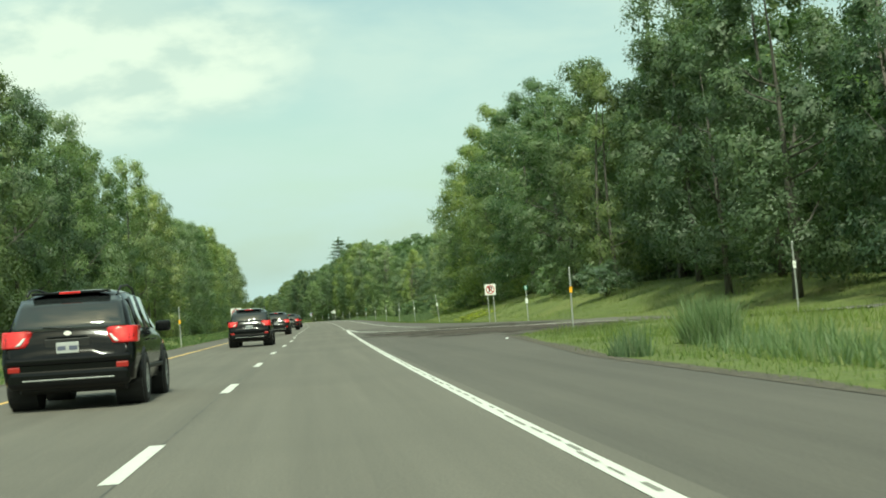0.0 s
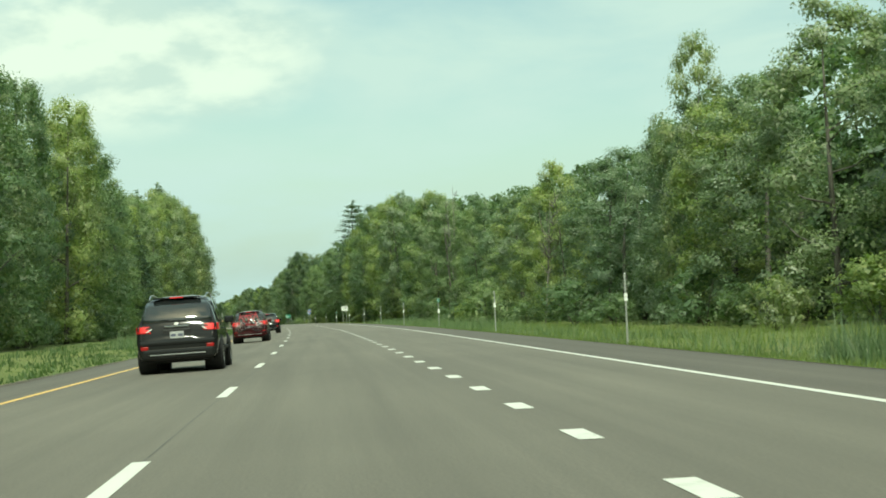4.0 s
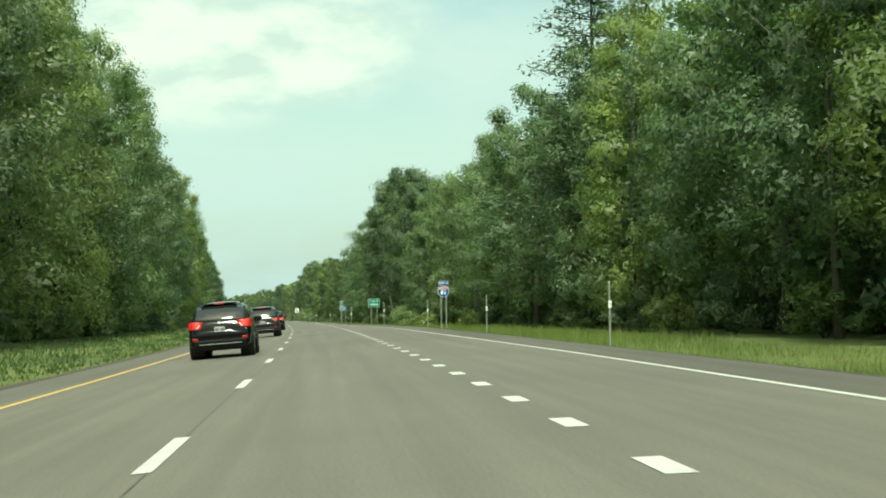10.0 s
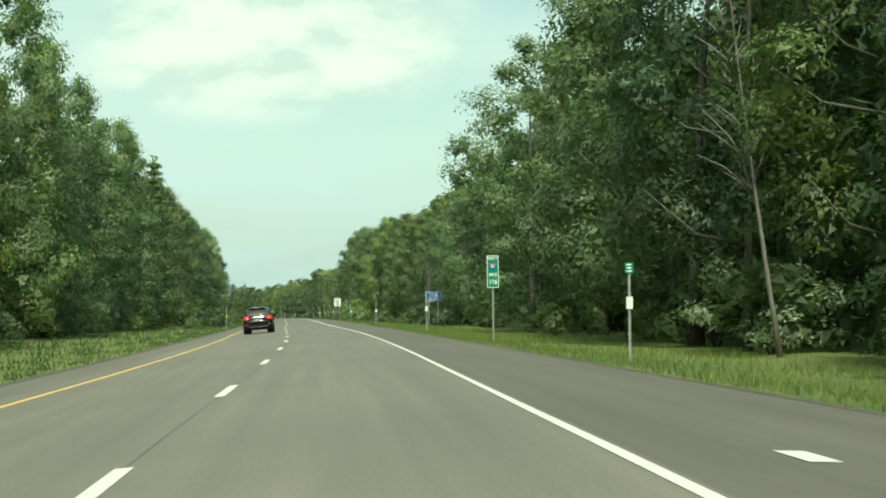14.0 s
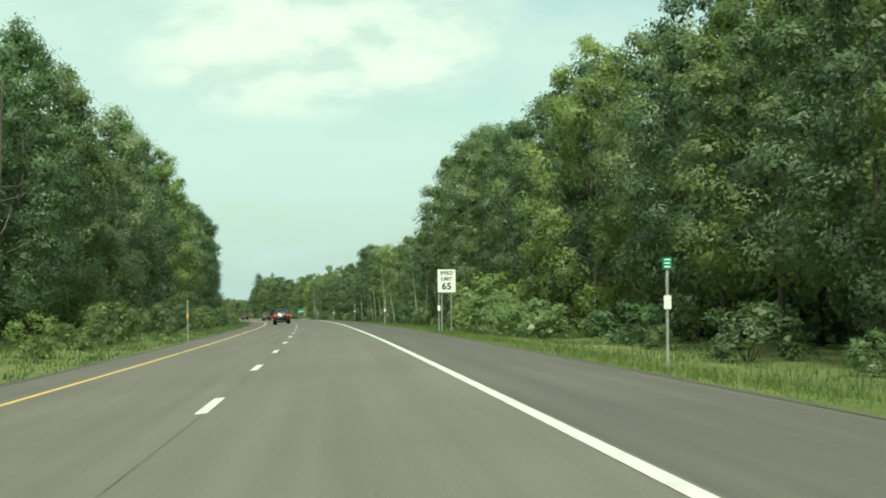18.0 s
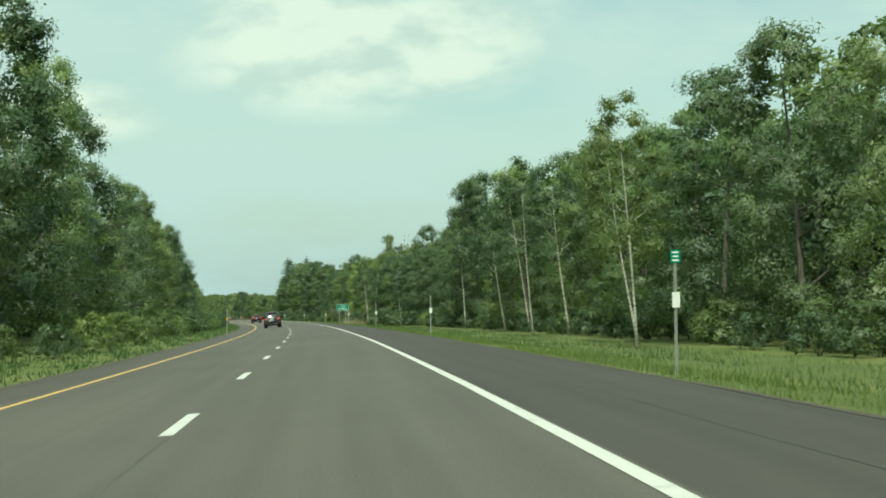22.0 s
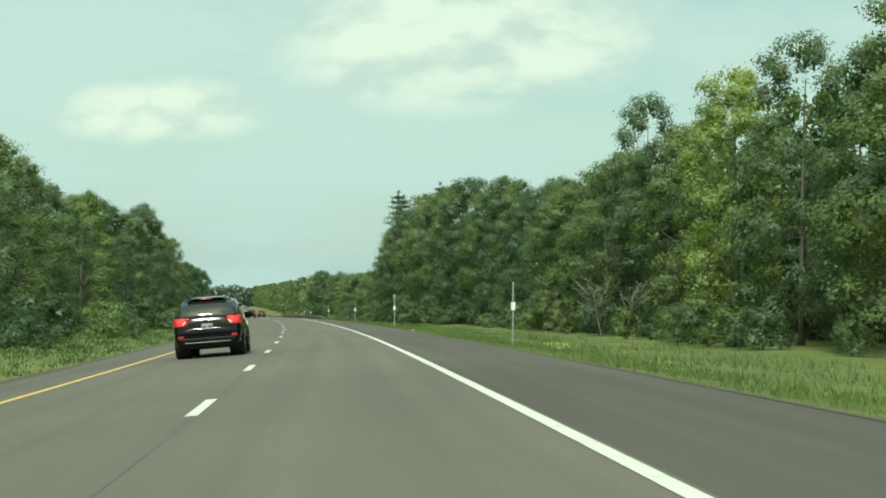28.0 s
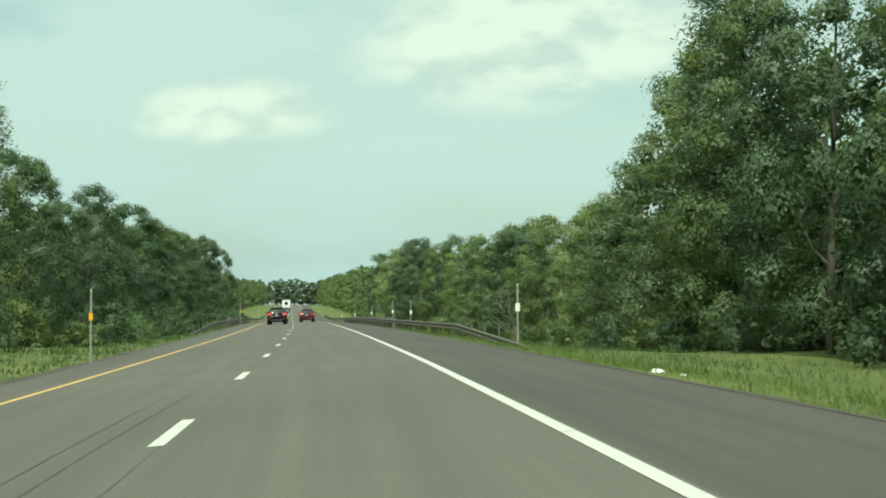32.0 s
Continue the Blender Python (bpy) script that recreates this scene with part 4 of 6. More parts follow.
def edge_of_wood(tops, lats, side, s0, s1, gap, seed, group):
    """The front row of trees, one by one."""
    rnd = random.Random(seed)
    s = s0
    while s < s1:
        d = along(lats, s) + side * rnd.uniform(-1.2, 2.0)
        h = along(tops, s) * rnd.uniform(0.95, 1.08)
        low_wood = 890 < s < 1030 and side > 0
        pick = rnd.random()
        if low_wood and pick < 0.05:
            kind = rnd.choice(BIRCHES)
        elif (pick < 0.06 and s < 880 and side < 0) or (side < 0 and 690 < s < 830 and pick < 0.4):
            kind = PINES[1]
        elif side > 0 and 300 < s < 430:
            kind = rnd.choice(KINDS[3:6])
        elif 195 < s < 430:
            kind = rnd.choice(KINDS[2:6])
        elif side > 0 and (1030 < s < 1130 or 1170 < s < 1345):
            kind = rnd.choice(DARKENED[:2])
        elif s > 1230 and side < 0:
            kind = rnd.choice(DARKENED)
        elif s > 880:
            kind = rnd.choice(DARKENED + DARKENED + KINDS[1:5])
        elif s < 110:
            kind = rnd.choice(DARKENED)
        elif 540 < s < 690 and side > 0:
            kind = rnd.choice(DARKENED + KINDS[:2])
        elif 540 < s < 690:
            kind = rnd.choice(KINDS[:2] + KINDS[3:6])
        elif s > 660:
            kind = rnd.choice(DARKENED + DARKENED + KINDS[:3])
        else:
            kind = rnd.choice(KINDS)
        if pick > 0.75 and side > 0 and 350 < s < 690:
            kind = HIGH[0] if s < 540 else HIGH[1]
        elif pick > 0.35 and side > 0 and 690 < s < 900:
            kind = rnd.choice(HIGH[1:])
        if side > 0 and 120 < s < 192:
            kind = KINDS[0] if int(s) % 2 else KINDS[6]
        plant(kind, s, d, h, (0.0 if side > 0 else 1.57) + rnd.uniform(-0.7, 0.7), rnd.uniform(0.85, 1.15) * (1.0 if side > 0 else 0.92) * min(1.25, max(0.85, 17 / h) if h < 13 else 1.0), group, rnd.uniform(-0.04, 0.04), 0.15)
        s += gap * rnd.uniform(0.75, 1.25) * (0.8 if h < 13 else 1.0) * (0.74 if side > 0 and (680 < s < 890 or 1030 < s < 1345) else 1.0)


edge_of_wood(TOP_R, LAT_R, 1, 40, 1500, 8.8, 11, "trees along the outer verge")
edge_of_wood(TOP_L, LAT_L, -1, 62, 1500, 8.8, 12, "trees along the median")


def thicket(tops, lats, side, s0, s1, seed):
    """The inside of the wood: an added lumpy filler behind the front trees, coloured as its shade."""
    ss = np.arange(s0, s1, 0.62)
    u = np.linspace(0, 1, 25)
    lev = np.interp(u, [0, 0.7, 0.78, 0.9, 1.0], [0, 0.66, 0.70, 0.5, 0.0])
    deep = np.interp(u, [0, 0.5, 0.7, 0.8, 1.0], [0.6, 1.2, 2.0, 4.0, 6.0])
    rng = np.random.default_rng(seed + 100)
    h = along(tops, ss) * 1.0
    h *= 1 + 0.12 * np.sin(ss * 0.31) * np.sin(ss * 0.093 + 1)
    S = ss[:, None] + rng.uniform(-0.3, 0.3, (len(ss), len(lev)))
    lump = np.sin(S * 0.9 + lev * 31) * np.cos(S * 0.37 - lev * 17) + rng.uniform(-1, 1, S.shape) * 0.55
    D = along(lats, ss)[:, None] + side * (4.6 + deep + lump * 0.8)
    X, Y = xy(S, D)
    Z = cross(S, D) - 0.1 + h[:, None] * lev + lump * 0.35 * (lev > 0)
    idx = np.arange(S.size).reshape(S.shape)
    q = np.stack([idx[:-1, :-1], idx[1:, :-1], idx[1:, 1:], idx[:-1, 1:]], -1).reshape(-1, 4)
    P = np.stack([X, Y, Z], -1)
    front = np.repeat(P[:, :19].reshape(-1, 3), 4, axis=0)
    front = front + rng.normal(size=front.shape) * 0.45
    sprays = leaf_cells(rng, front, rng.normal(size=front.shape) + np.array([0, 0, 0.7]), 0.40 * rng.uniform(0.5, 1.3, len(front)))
    return mesh_of("thicket", P.reshape(-1, 3), [tuple(int(v) for v in r) for r in q], M_WOOD_SHADE), sprays


def wood_mass(name, label, tops, lats, side, s0, s1, rows, gap, seed, scale=0.94, fixed=0.0, thick=False, mat=None, leaf=0.5, back=5.0, fine=(24, 9, 9)):
    """Trees behind the front row, too many to count: one mesh of looser foliage, and one of trunks."""
    rng = np.random.default_rng(seed)
    moulds = []
    for k in range(4):
        C, N, I, IN = crown_points(rng, 16, 4.6, 0.2, *fine, loose=0.34)
        P = np.concatenate([C, I])
        Q = np.concatenate([N, IN])
        size = np.concatenate([np.full(len(C), leaf), np.full(len(I), 0.95)])
        moulds.append((leaf_cells(rng, P, Q + rng.normal(size=Q.shape) * 0.5, size * rng.uniform(0.65, 1.3, len(P)), 0.75), Q))
    cells, bulge, stems = [], [], []
    for r in range(rows):
        s = s0 + r * 3.0
        while s < s1:
            h = (fixed or along(tops, s) * scale) * rng.uniform(0.88, 1.06)
            d = along(lats, s) + side * (back + 6.0 * r + rng.uniform(-1.5, 1.5))
            m = np.array(place(s, d))
            k = h / 16
            a = rng.random() * 6.28
            R = np.array([[math.cos(a), -math.sin(a), 0], [math.sin(a), math.cos(a), 0], [0, 0, 1]])
            pts, nrm = moulds[rng.integers(4)]
            cells.append((pts * np.array([k * 1.08, k * 1.08, k])) @ R.T + m[:3, 3])
            bulge.append(nrm @ R.T)
            x, y, z = m[:3, 3]
            stems.append(([(x, y, z - 0.3), (x + rng.normal() * 0.2, y, z + h * 0.4), (x + rng.normal() * 0.4, y + rng.normal() * 0.3, z + h * 0.85)], [0.2, 0.15, 0.04]))
            s += gap * rng.uniform(0.75, 1.25)
    top = tagged(new(name), label, "woodland", kind="stuff")
    # added body that closes sky gaps and darkens the wood's inside
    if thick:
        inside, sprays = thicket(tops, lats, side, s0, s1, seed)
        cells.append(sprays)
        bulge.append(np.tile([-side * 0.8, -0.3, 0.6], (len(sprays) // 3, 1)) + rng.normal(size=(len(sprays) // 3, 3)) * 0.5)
        part("thicket", inside, top, "added filler body coloured as the wood's dark inside")
    part("foliage", cells_mesh("foliage", np.concatenate(cells), mat or M_LEAF, 3, np.concatenate(bulge)), top)
    part("stems", tubes_mesh("stems", stems, M_BARK, 5), top)


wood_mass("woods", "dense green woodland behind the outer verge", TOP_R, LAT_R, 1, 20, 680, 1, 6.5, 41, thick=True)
# from here the woods take the leaf colour with shade put in
wood_mass("woods", "dense woodland in shade-darkened green behind the outer verge", TOP_R, LAT_R, 1, 680, 1500, 1, 6.0, 51, thick=True, mat=M_LEAF_SHADE)
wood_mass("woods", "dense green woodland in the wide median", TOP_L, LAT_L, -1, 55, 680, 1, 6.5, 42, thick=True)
wood_mass("woods", "dense woodland in shade-darkened green in the wide median", TOP_L, LAT_L, -1, 680, 1500, 1, 6.5, 52, thick=True, mat=M_LEAF_SHADE)
wood_mass("woods", "taller green woodland deep behind the outer verge", BACK_R, LAT_R, 1, 130, 700, 1, 7.5, 53, 1.0, back=20.0)
wood_mass("woods", "taller woodland in shade-darkened green deep behind the outer verge", BACK_R, LAT_R, 1, 700, 1900, 1, 8.0, 54, 1.0, mat=M_LEAF_SHADE, back=20.0)
wood_mass("woods", "tall green woodland on the rise behind", BACK_R, LAT_R, 1, 420, 1280, 1, 9.5, 55, 1.02, back=40.0, leaf=0.7, fine=(20, 7, 6))
wood_mass("woods", "distant green woodland beyond the bridge", TOP_R, LAT_R, 1, 1500, 2060, 2, 7.5, 43, mat=M_LEAF_SHADE, leaf=0.7, fine=(20, 7, 6))
wood_mass("woods", "distant green woodland beyond the bridge", TOP_L, LAT_L, -1, 1500, 2060, 3, 7.5, 44, mat=M_LEAF_SHADE, leaf=0.7, fine=(20, 7, 6))
wood_mass("woods", "far green woodland behind the median trees", TOP_L, LAT_L - np.array([0, 17.0]), -1, 900, 1560, 1, 11.0, 46, mat=M_LEAF_SHADE, leaf=0.7, fine=(20, 7, 6))
wood_mass("woods", "far green woodland closing the road's end", TOP_R, np.array([(2050, -70.0), (2090, 70.0)]), 1, 2050, 2090, 3, 1.5, 47, 1.0, 14.5, mat=M_LEAF_SHADE, leaf=0.65)
# unseen woods added behind the start to darken reflections in the cars
wood_mass("woods", "unseen green woodland added behind on the outer side", TOP_R, LAT_R, 1, -240, 28, 1, 9.0, 48, leaf=0.8, fine=(16, 7, 6))
wood_mass("woods", "unseen green woodland added behind on the median side", TOP_L, LAT_L, -1, -240, 50, 1, 9.0, 49, leaf=0.8, fine=(16, 7, 6))
wood_mass("woods", "unseen green woodland added across the road behind", TOP_R, np.array([(-270, -50.0), (-240, 40.0)]), 1, -270, -240, 1, 1.6, 50, 1.0, 14.0, leaf=0.8, fine=(16, 7, 6))

# bushes and saplings under the trees
def bush_kind(seed, mat, word, label, h=2.2, r=1.5, lobes=13, twigs=10, per=16, leaf=0.13):
    rng = np.random.default_rng(seed)
    points = crown_points(rng, h, r, 0.1, lobes, twigs, per, fat=1.7, loose=0.13)
    tubes = []
    for i in range(5):
        a = i * 1.26
        tubes.append(([(0, 0, -0.1), (0.3 * r * math.cos(a), 0.3 * r * math.sin(a), h * 0.4), (0.6 * r * math.cos(a), 0.6 * r * math.sin(a), h * 0.75)], [0.022, 0.012, 0.004]))
    return Kind(crown_mesh(rng, "leaves", points, leaf, 0.3, mat), tubes_mesh("stems", tubes, M_BARK, 4), h, word, label)


BUSHES = [bush_kind(51, M_LEAF3, "bush", "light green leafy bush at the foot of the trees", lobes=12, twigs=12, leaf=0.12),
          bush_kind(52, M_LEAF2, "bush", "grey-green bush at the foot of the trees"),
          bush_kind(53, M_LEAF, "bush", "dark green bush at the foot of the trees"),
          bush_kind(54, M_LEAF_SHADE, "bush", "dense bush in deep green darkened as in shade")]


def shrub(kind, s, d, h, turn, wide, group):
    top = new(kind.word)
    k = h / kind.height
    top.matrix_world = place(s, d, -0.05) @ Matrix.Rotation(turn, 4, "Z") @ Matrix.Diagonal((k * wide, k * wide, k, 1))
    part("stem", kind.trunk, top)
    part("leaves", kind.crown, top)
    return tagged(top, kind.label, "bush", group)


def scrub(side, s0, s1, gap, seed, group, lats, near):
    rnd = random.Random(seed)
    s = s0
    while s < s1:
        d = along(lats, s) - side * rnd.uniform(near[0], near[1])
        h = rnd.uniform(1.2, 3.4) if s < 690 else rnd.uniform(1.0, 2.5)
        shrub(rnd.choice(BUSHES[:3] if s < 690 else BUSHES[2:] + BUSHES[3:] * 2), s, d, h, rnd.uniform(0, 6.28), rnd.uniform(0.9, 1.5), group)
        s += gap * rnd.uniform(0.6, 1.4)


scrub(1, 90, 360, 9.0, 61, "bushes along the outer verge", LAT_R, (2.0, 4.2))
scrub(1, 360, 690, 10.0, 67, "bushes along the outer verge", LAT_R, (0.0, 1.8))
scrub(-1, 70, 200, 12.0, 66, "bushes along the median", LAT_L, (0.8, 2.2))
scrub(-1, 200, 690, 9.0, 62, "bushes along the median", LAT_L, (0.4, 2.2))
scrub(-1, 690, 1480, 7.5, 63, "bushes along the median", LAT_L, (5.4, 7.4))
scrub(1, 690, 890, 11.0, 64, "bushes along the outer verge", LAT_R, (3.6, 5.4))
scrub(1, 880, 1040, 4.5, 68, "bushes along the outer verge", LAT_R, (0.5, 3.5))
scrub(1, 1275, 1345, 4.0, 69, "bushes along the outer verge", LAT_R, (0.5, 4.5))
scrub(1, 1030, 1275, 5.0, 65, "bushes along the outer verge", LAT_R, (2.2, 4.8))
for s, d, h, w in ((540, 10.6, 2.3, 1.1), (546, 12.0, 2.8, 1.1), (536, 10.4, 1.8, 1.3), (790, 10.8, 2.6, 1.6), (797, 11.5, 4.2, 1.1), (783, 11.2, 2.0, 1.6),
                   (804, 12.0, 3.4, 1.4), (776, 11.5, 2.2, 1.5), (262, 14.0, 3.8, 0.9), (551, 12.6, 2.6, 1.4), (531, 12.5, 1.6, 1.5)):
    shrub(BUSHES[0], s, d, h, s, w, "bushes along the outer verge")

for s, d, h, w in ((1050, 12.5, 2.6, 1.5), (1056, 13.0, 2.2, 1.5)):
    shrub(BUSHES[3], s, d, h, s, w, "bushes along the outer verge")
WEED = bush_kind(57, leafage("goldenrod", (0.27, 0.33, 0.045), (0.38, 0.43, 0.06), (0.52, 0.50, 0.09), 0.35), "weed_clump", "yellow-green flowering weeds on the grassy bank", lobes=6, twigs=8, per=12, leaf=0.16)
for s, d, h in ((113.4, 11.6, 0.65), (113.8, 12.2, 0.75), (114.3, 12.7, 0.8), (114.5, 13.2, 0.8), (114.9, 13.7, 0.75), (115.2, 14.2, 0.7)):
    shrub(WEED, s, d, h, s, 1.35, "flowering weeds on the bank")

shrub(BUSHES[3], 1251.8, 13.3, 2.6, 1.0, 1.2, "bushes along the outer verge")

# single trees that stand out
plant(DARKENED[0], 1119, 21.0, 16.6, 0.3, 0.62, "trees along the outer verge")
plant(DARKENED[1], 1075, 21.5, 15.5, 0.9, 0.85, "trees along the outer verge")
for s, d, h in ((72, 25, 20), (82, 26, 21.5), (92, 27, 23)):
    plant(DARKENED[1], s, d, h, s, 1.0, "trees along the outer verge")
plant(KINDS[2], 231, 21.5, 16.4, 0.4, 0.62, "trees along the outer verge", 0.04)
plant(DARKENED[1], 1188, 22.5, 16.0, 0.5, 0.85, "trees along the outer verge")
plant(PINES[0], 491, 21.0, 29.5, 0.4, 1.35, "white pines", 0.02)
plant(PINES[0], 431, -22.5, 29.0, 1.7, 1.0, "white pines")
plant(PINES[0], 424, -26, 27.0, 2.9, 0.9, "white pines")
plant(PINES[0], 322, -22, 16.0, 0.3, 0.8, "white pines")
plant(PINES[1], 349, -21, 15.0, 1.3, 1.1, "dark spruces")
plant(PINES[1], 362, -21.5, 16.5, 2.3, 1.1, "dark spruces")
plant(PINES[0], 905, -18, 20.0, 0.9, 1.0, "white pines")
plant(PINES[0], 1314, 18.6, 20.5, 0.7, 1.1, "white pines")
plant(PINES[0], 1323, 20.5, 21.0, 1.9, 1.0, "white pines")
plant(PINES[0], 1296, 22.0, 20.0, 2.2, 0.9, "white pines", 0.03)


def dead_tree(seed, height):
    rng = np.random.default_rng(seed)
    tubes = trunk_tubes(rng, height * 1.15, 0.03 + 0.0045 * height, 0, 2, 1)
    for i in range(30):
        f = rng.uniform(0.35, 0.97)
        a = rng.random() * 6.28
        ln = rng.uniform(0.8, 2.2) * (1.15 - f)
        b = np.array([0, 0, height * f])
        tip = b + np.array([math.cos(a) * ln, math.sin(a) * ln, ln * rng.uniform(0.4, 1.6)])
        tubes.append(([tuple(b), tuple((b + tip) / 2 + rng.normal(size=3) * 0.08), tuple(tip)], [0.04, 0.025, 0.008]))
    return tubes_mesh("dead_tree", tubes, M_DEAD, 5)


for i, (s, d, h, ln) in enumerate(((821, 15.8, 15.5, 0.02), (803, 15.5, 10.5, -0.03), (857, 14.6, 9.0, -0.18), (849, 14.2, 5.5, -0.12), (1072, 20.5, 12.5, 0.04), (1079, 21.2, 12.0, 0.1), (330, 20.5, 17.8, 0.03), (333, 21, 16, -0.06),
                                   (262, 18.5, 10.5, 0.12), (50, 23.0, 16.5, -0.10), (588, 14.2, 14, -0.15), (697, 16.2, 14.5, 0.0), (1362, 16.5, 6.5, -0.35), (707, 14.9, 9, 0.06), (703, 15.3, 7.5, -0.05), (1088, 19.5, 15.5, 0.02), (1183, 18.4, 7.5, 0.12), (1178, 17.2, 3.8, -0.25), (1174, 17.4, 3.4, 0.35))):
    ob = new("dead_tree", dead_tree(70 + i, h))
    ob.matrix_world = place(s, d, -0.2) @ Matrix.Rotation(ln, 4, "Y")
    tagged(ob, "bare bleached dead tree standing among green ones", "dead tree", "dead trees")
rnd = random.Random(9)
for s, d, h in ((956.5, 15.2, 12.5), (980, 17, 11.5), (973.7, 18, 12.5), (953.5, 17.2, 12), (919.5, 13.4, 11), (880.6, 14.2, 11.5), (879.4, 16, 9.5), (1074.7, 12.4, 10.5), (1100.9, 15.1, 10.5), (1096, 15.6, 10), (868, 13.8, 11), (930, 16, 11), (1010, 17.6, 12), (1062, 16, 9.5)):
    plant(rnd.choice(BIRCHES), s, d, h, rnd.uniform(0, 6.28), 0.9, "white birches", rnd.uniform(-0.14, 0.1))


# grass: single blades near the road, tall clumps further off
def blades(name, label, areas, mat, seed, height, width, per_m2):
    rng = np.random.default_rng(seed)
    out = []
    for s0, s1, d_lo, d_hi, dens, hk in areas:
        ln = s1 - s0
        n = int(ln * 3.2 * per_m2 * dens)
        s = s0 + rng.random(n) * ln
        lo, hi = d_lo(s), d_hi(s)
        f = rng.random(n)
        d = lo + (hi - lo) * f
        patch = 0.5 + 0.5 * np.sin(s * 0.9 + d * 2.1) * np.cos(s * 0.37 - d * 1.3)
        keep = rng.random(n) < 0.35 + 0.75 * patch
        s, d, patch, f = s[keep], d[keep], patch[keep], f[keep]
        n = len(s)
        x, y = xy(s, d)
        z = cross(s, d) - 0.03
        h = height * hk * rng.uniform(0.5, 1.2, n) * (0.6 + 0.6 * patch) * np.clip(0.35 + np.minimum(f, 1 - f * 0) * 6, 0, 1)
        a = rng.random(n) * 6.28
        w = width * rng.uniform(0.7, 1.3, n)
        lean = rng.normal(size=(n, 2)) * h[:, None] * 0.3
        p0 = np.stack([x - np.cos(a) * w / 2, y - np.sin(a) * w / 2, z], -1)
        p1 = np.stack([x + np.cos(a) * w / 2, y + np.sin(a) * w / 2, z], -1)
        p2 = np.stack([x + lean[:, 0], y + lean[:, 1], z + h], -1)
        out.append(np.stack([p0, p1, p2], 1).reshape(-1, 3))
    me = cells_mesh(name, np.concatenate(out), mat, 3)
    return tagged(new(name, me), label, "grass", kind="stuff")


near_r = lambda a, b: ((lambda s: right_edge(s) + a), (lambda s: right_edge(s) + b))
blades("verge_grass", "short green grass on the outer verge", [
    (-20, 58, *near_r(0.05, 4), 1, 1), (85, 1400, *near_r(0.1, 3.2), 1.0, 1.0)], M_BLADE, 81, 0.19, 0.022, 52)
blades("verge_grass", "taller rough grass under the outer trees", [
    (0, 26, *near_r(1.0, 14), 1.8, 0.62), (26, 46, *near_r(0.5, 10), 2.0, 0.75), (46, 60, *near_r(1.0, 14), 1.4, 0.7), (60, 190, *near_r(1.0, 13), 2.4, 0.55), (190, 350, *near_r(2.6, 10), 1.0, 1.1), (350, 440, *near_r(2.0, 9), 1.3, 0.8), (440, 530, *near_r(2.0, 9), 1.5, 1.3), (530, 700, *near_r(1.5, 9), 1.4, 0.7)], M_BLADE, 82, 0.42, 0.024, 36)
blades("verge_grass", "lush bright green grass along the later verge", [(700, 1400, *near_r(0.8, 10), 1.35, 0.75)], M_BLADE2, 86, 0.32, 0.026, 34)
blades("median_grass", "green mown grass along the median", [
    (20, 1450, lambda s: np.full_like(s, -7.15), lambda s: np.full_like(s, -10.5), 1.0, 1.0), (20, 1450, lambda s: np.full_like(s, -9.5), lambda s: np.full_like(s, -16.0), 0.7, 1.7)], M_BLADE, 83, 0.2, 0.07, 14)
blades("reeds", "tall blue-green reed grass on the verge", [
    (25.2, 26.5, lambda s: np.full_like(s, 7.1), lambda s: np.full_like(s, 8.0), 9.0, 0.75), (12, 25, lambda s: np.full_like(s, 6.8), lambda s: np.full_like(s, 8.2), 1.6, 0.5), (23.2, 24.4, lambda s: np.full_like(s, 5.2), lambda s: np.full_like(s, 5.8), 2.5, 0.6), (184, 240, *near_r(2.2, 6.5), 0.5, 0.5), (240, 345, *near_r(2.0, 6.5), 0.9, 0.85), (158, 184, *near_r(3.0, 6.0), 3.0, 0.9), (240, 300, lambda s: np.full_like(s, -12.5), lambda s: np.full_like(s, -9.5), 0.8, 1.0)],
    M_REED, 84, 1.05, 0.034, 30)
blades("dry_reeds", "pale dry reed stalks beside the verge", [(1085, 1112, lambda s: np.full_like(s, 10.5), lambda s: np.full_like(s, 13.5), 0.8, 1.0)], plain("dry_reed", (0.33, 0.28, 0.17), 0.9), 85, 1.3, 0.03, 8)


def flower_patch(s, d, n, seed, wide=2.5, high=0.4):
    rng = np.random.default_rng(seed)
    c = []
    for i in range(n):
        ss, dd = s + rng.normal() * wide, d + rng.normal() * wide * 0.45
        x, y = xy(ss, dd)
        c.append((float(x), float(y), float(cross(ss, dd)) + high * rng.uniform(0.4, 1.1)))
    cells = leaf_cells(rng, np.array(c), rng.normal(size=(n, 3)) * 0.5 + np.array([0, 0, 1.0]), 0.07 * rng.uniform(0.6, 1.4, n), 0.9)
    tagged(new("wildflowers", cells_mesh("wildflowers", cells, M_FLOWER, 3)), "patch of small yellow wildflowers in the grass", "wildflowers", kind="stuff")


flower_patch(128, 14.5, 110, 91, 1.5)
flower_patch(374, 8.6, 130, 92, 0.9, 0.25)
flower_patch(1141, 7.4, 90, 93, 0.6, 0.25)


# ---------------------------------------------------------------- delineators and signs
def flat_plate(name, w, h, y, x, z, mat, thick=0.004, round_=0.0):
    bm = bmesh.new()
    bmesh.ops.create_cube(bm, size=1.0)
    bmesh.ops.scale(bm, vec=(w, thick, h), verts=bm.verts)
    if round_:
        ed = [e for e in bm.edges if abs(e.verts[0].co.y - e.verts[1].co.y) > thick * 0.5]
        bmesh.ops.bevel(bm, geom=ed, offset=round_, segments=4, affect="EDGES", profile=0.5)
    bmesh.ops.translate(bm, vec=(x, y, z), verts=bm.verts)
    return bm_mesh(bm, name, mat)


